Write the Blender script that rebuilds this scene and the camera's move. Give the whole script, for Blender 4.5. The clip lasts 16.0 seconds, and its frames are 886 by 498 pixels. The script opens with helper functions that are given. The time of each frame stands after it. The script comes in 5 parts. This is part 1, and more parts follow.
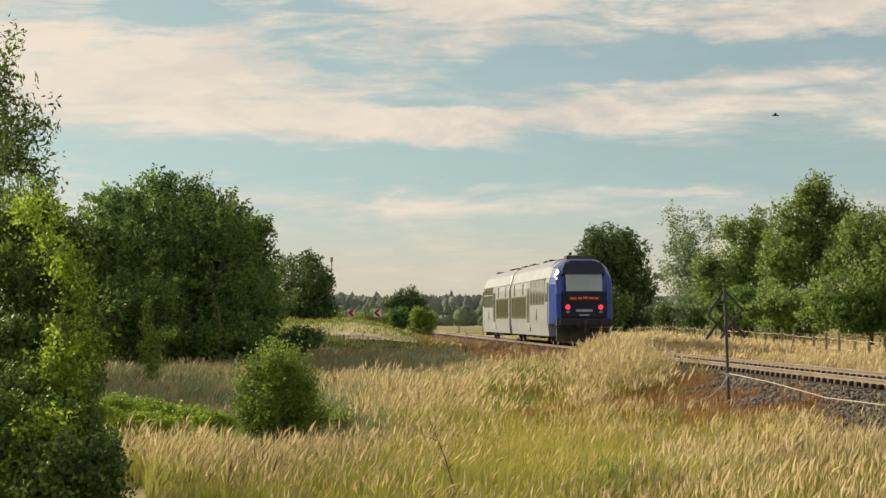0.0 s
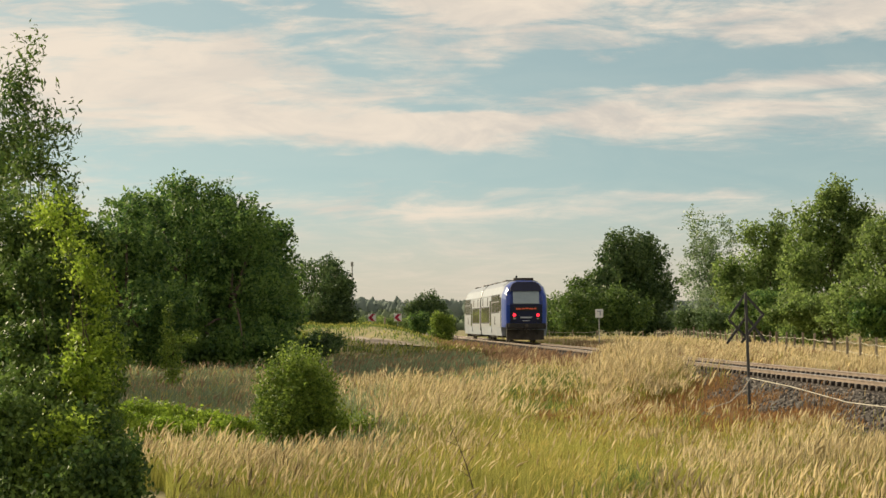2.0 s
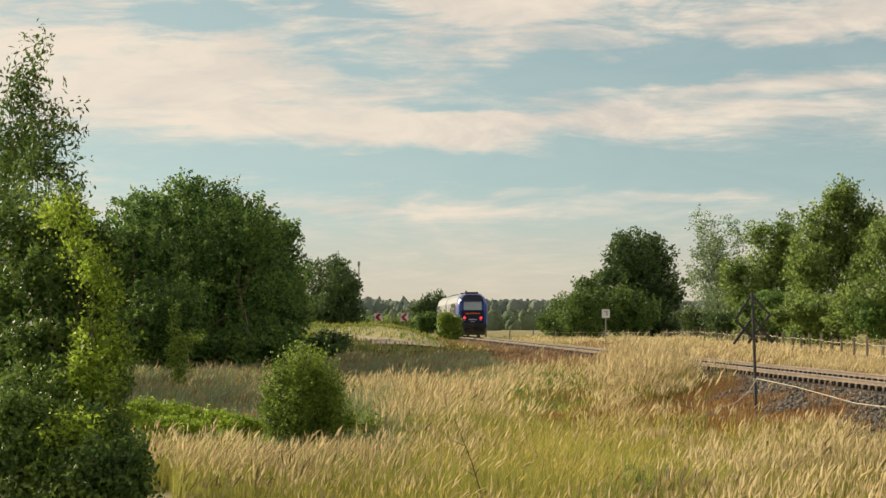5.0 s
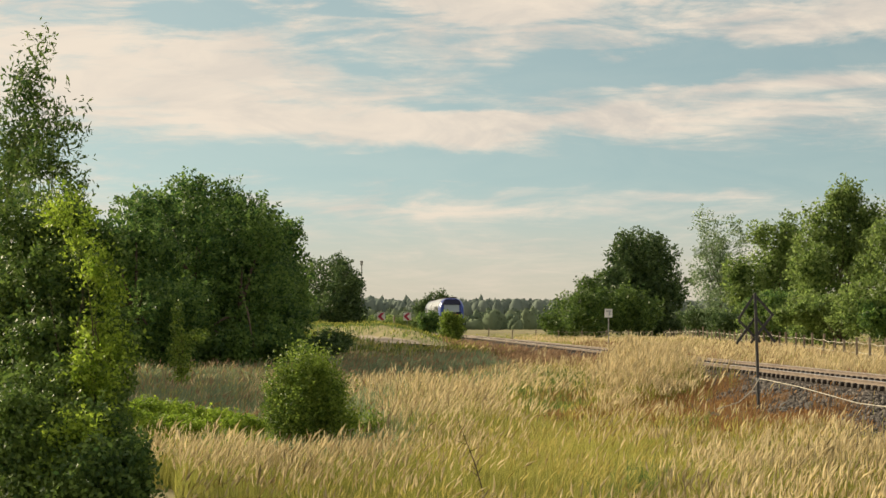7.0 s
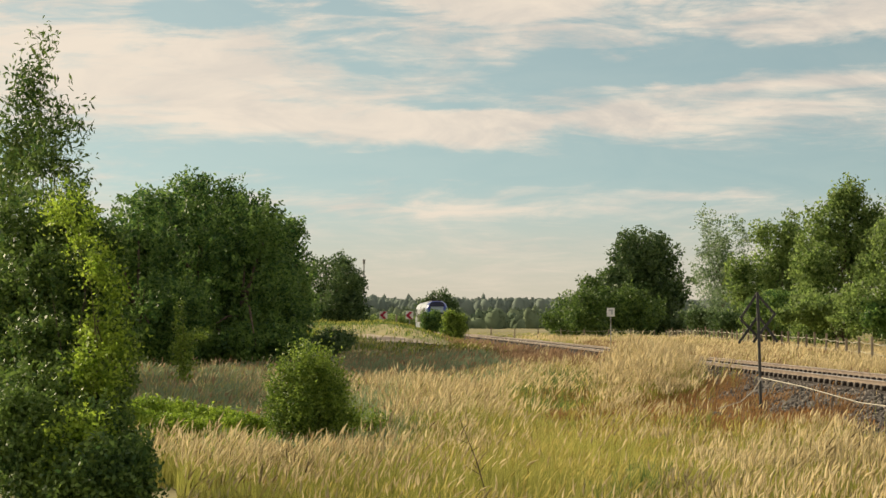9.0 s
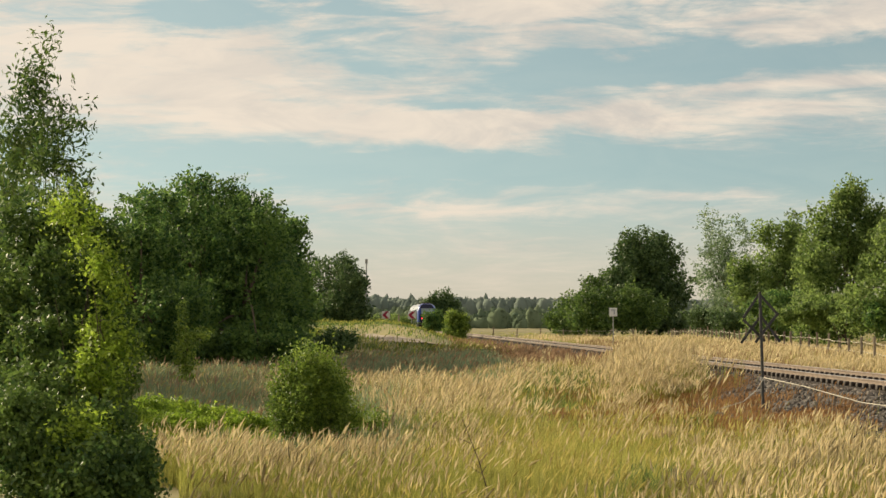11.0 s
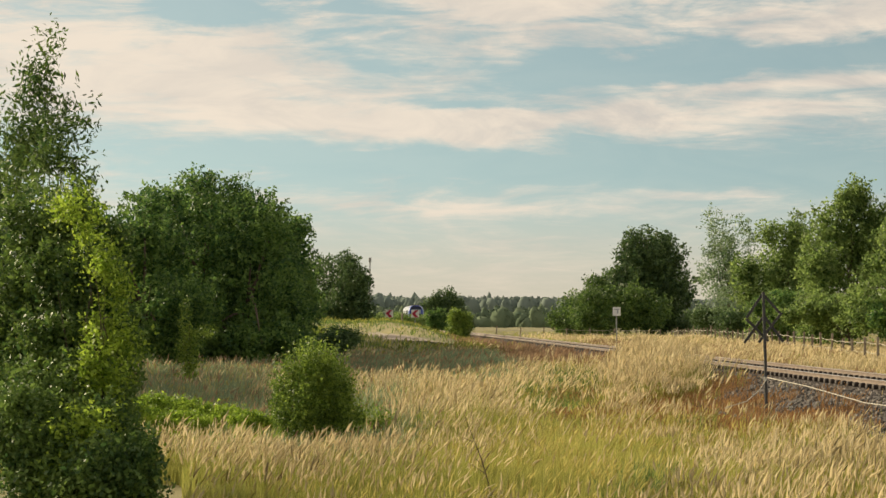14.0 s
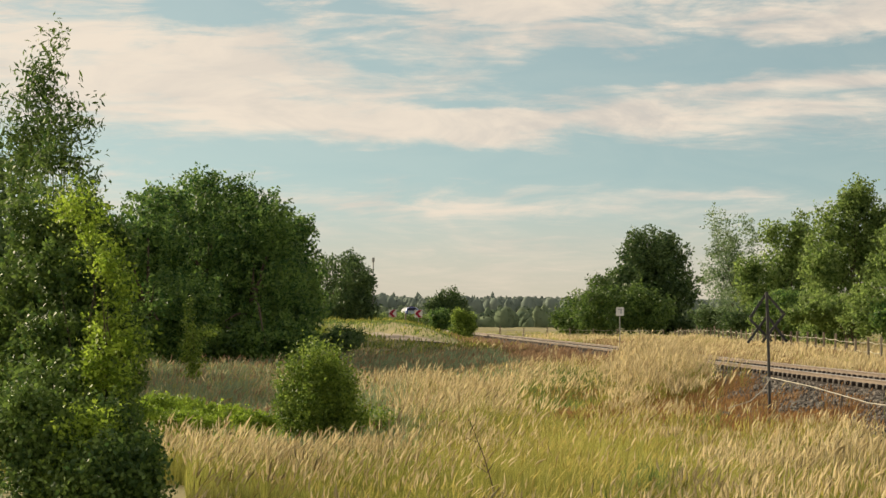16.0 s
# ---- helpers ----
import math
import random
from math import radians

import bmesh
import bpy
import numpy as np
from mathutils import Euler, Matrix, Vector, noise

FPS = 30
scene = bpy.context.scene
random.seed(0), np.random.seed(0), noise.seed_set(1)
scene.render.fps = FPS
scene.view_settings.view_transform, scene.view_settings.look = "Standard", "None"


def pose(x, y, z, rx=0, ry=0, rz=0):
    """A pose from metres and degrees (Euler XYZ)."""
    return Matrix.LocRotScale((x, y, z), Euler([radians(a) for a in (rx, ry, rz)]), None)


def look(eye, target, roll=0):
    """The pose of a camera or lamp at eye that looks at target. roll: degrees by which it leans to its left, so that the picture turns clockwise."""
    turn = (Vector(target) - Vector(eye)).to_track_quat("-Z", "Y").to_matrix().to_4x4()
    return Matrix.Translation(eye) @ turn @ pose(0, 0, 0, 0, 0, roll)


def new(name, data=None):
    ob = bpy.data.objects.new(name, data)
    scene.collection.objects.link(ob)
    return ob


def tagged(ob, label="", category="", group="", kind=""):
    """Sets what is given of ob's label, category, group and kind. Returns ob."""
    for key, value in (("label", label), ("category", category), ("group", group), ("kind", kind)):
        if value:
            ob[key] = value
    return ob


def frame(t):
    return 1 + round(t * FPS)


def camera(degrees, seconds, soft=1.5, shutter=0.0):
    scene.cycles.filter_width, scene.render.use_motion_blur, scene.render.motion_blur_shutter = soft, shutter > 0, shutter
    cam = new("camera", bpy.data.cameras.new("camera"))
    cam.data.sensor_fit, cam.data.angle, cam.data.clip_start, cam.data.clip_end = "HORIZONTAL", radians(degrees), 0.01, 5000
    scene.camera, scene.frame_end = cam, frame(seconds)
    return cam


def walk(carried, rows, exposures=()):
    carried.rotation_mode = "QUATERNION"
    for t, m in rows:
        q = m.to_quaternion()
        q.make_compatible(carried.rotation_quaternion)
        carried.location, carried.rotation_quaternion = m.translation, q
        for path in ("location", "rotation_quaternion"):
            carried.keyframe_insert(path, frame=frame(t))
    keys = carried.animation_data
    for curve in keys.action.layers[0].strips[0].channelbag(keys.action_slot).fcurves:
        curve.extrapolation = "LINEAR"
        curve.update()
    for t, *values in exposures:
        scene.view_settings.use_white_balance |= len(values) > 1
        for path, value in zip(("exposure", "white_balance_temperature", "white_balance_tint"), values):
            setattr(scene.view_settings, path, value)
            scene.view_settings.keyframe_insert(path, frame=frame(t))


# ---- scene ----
# A level field beside a straight single-track railway on a summer evening; a two-car railcar runs away.
# y runs away from the eye, x to its right, z = 0 is the top of the rails.
EYE = 1.455
cam = camera(21.65, 16.0, soft=1.5)
walk(cam, [
    (0, pose(0, 0, EYE, 91.593, -0.000, 0.000)),
    (0.5, pose(0, 0, EYE, 91.672, 0.035, 0.242)),
    (1, pose(0, 0, EYE, 91.691, 0.061, 0.328)),
    (1.5, pose(0, 0, EYE, 91.692, 0.063, 0.410)),
    (2, pose(0, 0, EYE, 91.707, 0.035, 0.505)),
    (2.5, pose(0, 0, EYE, 91.728, 0.063, 0.603)),
    (3, pose(0, 0, EYE, 91.729, 0.024, 0.621)),
    (3.5, pose(0, 0, EYE, 91.714, 0.002, 0.639)),
    (4, pose(0, 0, EYE, 91.711, -0.023, 0.651)),
    (6.5, pose(0, 0, EYE, 91.689, -0.164, 0.706)),
    (7, pose(0, 0, EYE, 91.686, -0.176, 0.735)),
    (7.5, pose(0, 0, EYE, 91.677, -0.206, 0.750)),
    (8, pose(0, 0, EYE, 91.672, -0.195, 0.766)),
    (8.5, pose(0, 0, EYE, 91.670, -0.171, 0.788)),
    (9, pose(0, 0, EYE, 91.658, -0.258, 0.791)),
    (11.5, pose(0, 0, EYE, 91.648, -0.311, 0.875)),
    (12, pose(0, 0, EYE, 91.636, -0.385, 0.873)),
    (12.5, pose(0, 0, EYE, 91.636, -0.386, 0.894)),
    (13, pose(0, 0, EYE, 91.636, -0.386, 0.915)),
    (13.5, pose(0, 0, EYE, 91.628, -0.448, 0.935)),
    (14, pose(0, 0, EYE, 91.621, -0.490, 0.934)),
    (14.5, pose(0, 0, EYE, 91.620, -0.490, 0.955)),
    (15, pose(0, 0, EYE, 91.607, -0.487, 0.976)),
    (15.5, pose(0, 0, EYE, 91.606, -0.505, 0.992)),
    (16, pose(0, 0, EYE, 91.619, -0.502, 1.016)),
], exposures=[(0, 0.32), (16, 0.32)])

# ---------------------------------------------------------------- sky and sun
SUN_TO = Vector((-0.72, 0.60, 0.345)).normalized()


def nd(tree, kind, operation="", use_clamp=False, data_type="", blend_type="", interpolation_type=""):
    n = tree.nodes.new(kind)
    if operation:
        n.operation = operation
    if use_clamp:
        n.use_clamp = True
    if data_type:
        n.data_type = data_type
    if blend_type:
        n.blend_type = blend_type
    if interpolation_type:
        n.interpolation_type = interpolation_type
    return n


def sky():
    world = bpy.data.worlds.new("evening_sky")
    scene.world = world
    world.use_nodes = True
    t = world.node_tree
    t.nodes.clear()
    ln = t.links.new
    out = nd(t, "ShaderNodeOutputWorld")
    bg = nd(t, "ShaderNodeBackground")
    bg.inputs["Strength"].default_value = 0.104
    ln(bg.outputs[0], out.inputs[0])
    co = nd(t, "ShaderNodeTexCoord")
    # clear air, looked up a little higher than true so that the low sky keeps its blue
    lift = nd(t, "ShaderNodeVectorMath", operation="ADD")
    lift.inputs[1].default_value = (0.0, 0.0, 0.16)
    ln(co.outputs["Generated"], lift.inputs[0])
    nor = nd(t, "ShaderNodeVectorMath", operation="NORMALIZE")
    ln(lift.outputs[0], nor.inputs[0])
    air = nd(t, "ShaderNodeTexSky")
    air.sky_type, air.sun_disc = "NISHITA", False
    air.sun_elevation = math.asin(SUN_TO.z)
    air.sun_rotation = math.atan2(SUN_TO.x, SUN_TO.y)
    air.air_density, air.dust_density, air.ozone_density = 1.0, 0.6, 1.6
    ln(nor.outputs[0], air.inputs[0])
    # bearing and height of the look direction
    sep = nd(t, "ShaderNodeSeparateXYZ")
    ln(co.outputs["Generated"], sep.inputs[0])

    def m(op, a, b=None, clamp=False):
        n = nd(t, "ShaderNodeMath", operation=op, use_clamp=clamp)
        for i, v in enumerate((a, b)):
            if v is None:
                continue
            if isinstance(v, (int, float)):
                n.inputs[i].default_value = v
            else:
                ln(v, n.inputs[i])
        return n.outputs[0]

    az = m("ARCTAN2", sep.outputs[0], sep.outputs[1])
    el = sep.outputs[2]
    uv = nd(t, "ShaderNodeCombineXYZ")
    ln(az, uv.inputs[0])
    ln(el, uv.inputs[1])

    def noise_at(scale, stretch, detail, rough, dist=0.0, turn=0.0, w=0.0):
        mp = nd(t, "ShaderNodeMapping")
        mp.inputs["Location"].default_value = (w, w * 0.7, w)
        mp.inputs["Rotation"].default_value = (0, 0, turn)
        mp.inputs["Scale"].default_value = (1.0, stretch, 1.0)
        ln(uv.outputs[0], mp.inputs[0])
        n = nd(t, "ShaderNodeTexNoise")
        n.inputs["Scale"].default_value = scale
        n.inputs["Detail"].default_value = detail
        n.inputs["Roughness"].default_value = rough
        n.inputs["Distortion"].default_value = dist
        ln(mp.outputs[0], n.inputs["Vector"])
        return n.outputs[0]

    # slow wobble that frays the edges of the cloud sheets
    wob = m("SUBTRACT", noise_at(16, 2.5, 4, 0.6, 0.5), 0.5)
    wob2 = m("SUBTRACT", noise_at(22, 2.0, 4, 0.6, 0.5, 0, 3.0), 0.5)

    def sheet(cx, cy, rx, ry, weight, tilt=0.0, fray=1.0):
        dx = m("ADD", m("SUBTRACT", az, cx), m("MULTIPLY", wob2, 0.10 * fray))
        dy = m("ADD", m("SUBTRACT", el, cy), m("MULTIPLY", wob, 0.045 * fray))
        dy = m("SUBTRACT", dy, m("MULTIPLY", dx, tilt))
        q = m("ADD", m("POWER", m("ABSOLUTE", m("DIVIDE", dx, rx)), 2.0), m("POWER", m("ABSOLUTE", m("DIVIDE", dy, ry)), 2.0))
        g = m("POWER", 2.718, m("MULTIPLY", q, -1.0))
        return m("MULTIPLY", g, weight)

    total = m("ADD", m("MULTIPLY", m("SUBTRACT", noise_at(9, 4.2, 9, 0.64, 1.4, 0.22), 0.5), 2.7),
              m("MULTIPLY", m("SUBTRACT", noise_at(24, 7.0, 7, 0.66, 1.2, 0.16, 5.0), 0.5), 1.7))
    # combed fibres that rise to the right in the high sheets
    high = nd(t, "ShaderNodeMapRange", interpolation_type="SMOOTHSTEP")
    high.inputs["From Min"].default_value, high.inputs["From Max"].default_value = 0.092, 0.125
    ln(el, high.inputs[0])
    total = m("ADD", total, m("MULTIPLY", high.outputs[0], m("MULTIPLY", m("SUBTRACT", noise_at(20, 5.0, 7, 0.62, 0.6, -0.85, 2.0), 0.5), 2.6)))
    for band in SHEETS:
        total = m("ADD", total, sheet(*band))
    # thicker cloud added overhead, out of view, to brighten the fill light
    over = nd(t, "ShaderNodeMapRange", interpolation_type="SMOOTHSTEP")
    over.inputs["From Min"].default_value, over.inputs["From Max"].default_value = 0.15, 0.45
    over.inputs["To Max"].default_value = 0.8
    ln(el, over.inputs[0])
    total = m("ADD", total, over.outputs[0])
    ramp = nd(t, "ShaderNodeMapRange", interpolation_type="SMOOTHSTEP")
    ramp.inputs["From Min"].default_value = -0.45
    ramp.inputs["From Max"].default_value = 0.95
    ramp.inputs["To Min"].default_value = 0.12
    ramp.inputs["To Max"].default_value = 0.96
    ln(total, ramp.inputs[0])
    shade = nd(t, "ShaderNodeMapRange", interpolation_type="SMOOTHSTEP")
    shade.inputs["From Min"].default_value = 0.35
    shade.inputs["From Max"].default_value = 0.7
    ln(noise_at(12, 3.2, 7, 0.62, 1.2, 0.5, 9.0), shade.inputs[0])
    ccol = nd(t, "ShaderNodeMix", data_type="RGBA")
    ccol.inputs[6].default_value = CLOUD_LIT
    ccol.inputs[7].default_value = CLOUD_GREY
    # sheets turned away from the sun are greyer
    away = nd(t, "ShaderNodeMapRange")
    away.inputs["From Min"].default_value = -0.15
    away.inputs["From Max"].default_value = 0.22
    away.inputs["To Min"].default_value = 0.30
    away.inputs["To Max"].default_value = 0.75
    ln(az, away.inputs[0])
    ln(m("MULTIPLY", shade.outputs[0], away.outputs[0]), ccol.inputs[0])
    # haze at the horizon
    haze = nd(t, "ShaderNodeMapRange", interpolation_type="SMOOTHSTEP")
    haze.inputs["From Min"].default_value = 0.062
    haze.inputs["From Max"].default_value = -0.012
    haze.inputs["To Max"].default_value = 0.85
    ln(el, haze.inputs[0])
    tint = nd(t, "ShaderNodeMix", data_type="RGBA", blend_type="MULTIPLY")
    tint.inputs[0].default_value = 1.0
    tint.inputs[7].default_value = AIR_TINT
    ln(air.outputs[0], tint.inputs[6])
    base = nd(t, "ShaderNodeMix", data_type="RGBA")
    base.inputs[7].default_value = HAZE
    ln(haze.outputs[0], base.inputs[0])
    ln(tint.outputs[2], base.inputs[6])
    full = nd(t, "ShaderNodeMix", data_type="RGBA")
    ln(ramp.outputs[0], full.inputs[0])
    ln(base.outputs[2], full.inputs[6])
    ln(ccol.outputs[2], full.inputs[7])
    low = nd(t, "ShaderNodeMix", data_type="RGBA")
    low.inputs[7].default_value = HAZE
    ln(m("MULTIPLY", haze.outputs[0], 0.75), low.inputs[0])
    ln(full.outputs[2], low.inputs[6])
    ln(low.outputs[2], bg.inputs["Color"])


# cirrus sheets: bearing, height, half length, half depth, strength, tilt
SHEETS = [
    (-0.165, 0.104, 0.095, 0.034, 0.75, 0.00),
    (-0.080, 0.094, 0.090, 0.014, 0.45, -0.05),
    (-0.1187, 0.1285, 0.022, 0.006, -1.60, 0.06, 0.3),
    (-0.050, 0.122, 0.022, 0.012, -0.45, 0.0, 0.6),
    (-0.030, 0.0790, 0.075, 0.0050, 0.75, -0.13, 0.35),
    (-0.004, 0.0905, 0.042, 0.0022, -1.00, -0.02, 0.25),
    (0.072, 0.0852, 0.110, 0.0065, 1.05, 0.02, 0.35),
    (0.1325, 0.0990, 0.070, 0.0032, 1.00, 0.02, 0.25),
    (0.040, 0.1045, 0.055, 0.0075, -1.00, 0.03, 0.5),
    (0.140, 0.1115, 0.065, 0.0070, -1.15, 0.05, 0.5),
    (0.0228, 0.1310, 0.055, 0.0110, 0.90, 0.03, 0.7),
    (0.145, 0.1280, 0.065, 0.0090, 0.95, 0.02, 0.7),
    (0.030, 0.0645, 0.300, 0.0095, -0.95, -0.02, 0.35),
    (-0.026, 0.0463, 0.090, 0.0035, 0.55, -0.03, 0.3),
    (0.096, 0.0524, 0.040, 0.0022, 0.50, -0.04, 0.25),
    (0.060, 0.0360, 0.160, 0.0050, -0.25, 0.0, 0.5),
]
CLOUD_LIT = (6.9, 5.95, 4.85, 1)
CLOUD_GREY = (3.5, 3.5, 3.45, 1)
HAZE = (4.95, 4.3, 3.25, 1)
AIR_TINT = (0.98, 0.96, 0.71, 1)
sky()

sun = new("sun", bpy.data.lights.new("sun", "SUN"))
sun.data.energy, sun.data.angle, sun.data.color = 5.0, radians(0.6), (1.0, 0.845, 0.58)
sun.matrix_world = look(SUN_TO * 100, (0, 0, 0))


# ---------------------------------------------------------------- materials
def surface(name, dark, light, rough=0.7, scale=4.0, bump=0.0, bump_scale=60.0, metal=0.0, island=0.0, mix=0.0, object_random=0.0, coords="Object", spec=0.5):
    """Two colours mixed by noise at two scales; island: spread between loose pieces; mix: share of light let through."""
    mat = bpy.data.materials.new(name)
    mat.use_nodes = True
    t = mat.node_tree
    t.nodes.clear()
    ln = t.links.new
    out = nd(t, "ShaderNodeOutputMaterial")
    bsdf = nd(t, "ShaderNodeBsdfPrincipled")
    bsdf.inputs["Roughness"].default_value = rough
    bsdf.inputs["Metallic"].default_value = metal
    bsdf.inputs["Specular IOR Level"].default_value = spec
    co = nd(t, "ShaderNodeTexCoord")
    n1 = nd(t, "ShaderNodeTexNoise")
    n1.inputs["Scale"].default_value, n1.inputs["Detail"].default_value = scale, 5
    ln(co.outputs[coords], n1.inputs["Vector"])
    n2 = nd(t, "ShaderNodeTexNoise")
    n2.inputs["Scale"].default_value, n2.inputs["Detail"].default_value = scale * 9, 4
    ln(co.outputs[coords], n2.inputs["Vector"])
    add = nd(t, "ShaderNodeMath", operation="MULTIPLY_ADD")
    add.inputs[1].default_value, add.inputs[2].default_value = 0.4, -0.2
    ln(n2.outputs[0], add.inputs[0])
    s = nd(t, "ShaderNodeMath", operation="ADD")
    ln(n1.outputs[0], s.inputs[0])
    ln(add.outputs[0], s.inputs[1])
    last = s.outputs[0]
    for amount, node, socket in ((island, "ShaderNodeNewGeometry", "Random Per Island"), (object_random, "ShaderNodeObjectInfo", "Random")):
        if amount:
            g = nd(t, node)
            k = nd(t, "ShaderNodeMath", operation="MULTIPLY_ADD")
            k.inputs[1].default_value, k.inputs[2].default_value = amount, -amount / 2
            ln(g.outputs[socket], k.inputs[0])
            a2 = nd(t, "ShaderNodeMath", operation="ADD")
            ln(last, a2.inputs[0])
            ln(k.outputs[0], a2.inputs[1])
            last = a2.outputs[0]
    mr = nd(t, "ShaderNodeMapRange")
    mr.inputs["From Min"].default_value, mr.inputs["From Max"].default_value = 0.25, 0.75
    ln(last, mr.inputs[0])
    col = nd(t, "ShaderNodeMix", data_type="RGBA")
    col.inputs[6].default_value, col.inputs[7].default_value = (*dark, 1), (*light, 1)
    ln(mr.outputs[0], col.inputs[0])
    ln(col.outputs[2], bsdf.inputs["Base Color"])
    if bump:
        nb = nd(t, "ShaderNodeTexNoise")
        nb.inputs["Scale"].default_value, nb.inputs["Detail"].default_value = bump_scale, 4
        ln(co.outputs[coords], nb.inputs["Vector"])
        b = nd(t, "ShaderNodeBump")
        b.inputs["Strength"].default_value, b.inputs["Distance"].default_value = bump, 0.05
        ln(nb.outputs[0], b.inputs["Height"])
        ln(b.outputs[0], bsdf.inputs["Normal"])
    if mix:
        tr = nd(t, "ShaderNodeBsdfTranslucent")
        ln(col.outputs[2], tr.inputs["Color"])
        mx = nd(t, "ShaderNodeMixShader")
        mx.inputs[0].default_value = mix
        ln(bsdf.outputs[0], mx.inputs[1])
        ln(tr.outputs[0], mx.inputs[2])
        ln(mx.outputs[0], out.inputs[0])
    else:
        ln(bsdf.outputs[0], out.inputs[0])
    return mat


def glowing(name, color, strength):
    mat = bpy.data.materials.new(name)
    mat.use_nodes = True
    b = mat.node_tree.nodes["Principled BSDF"]
    b.inputs["Base Color"].default_value = (*color, 1)
    b.inputs["Emission Color"].default_value = (*color, 1)
    b.inputs["Emission Strength"].default_value = strength
    return mat


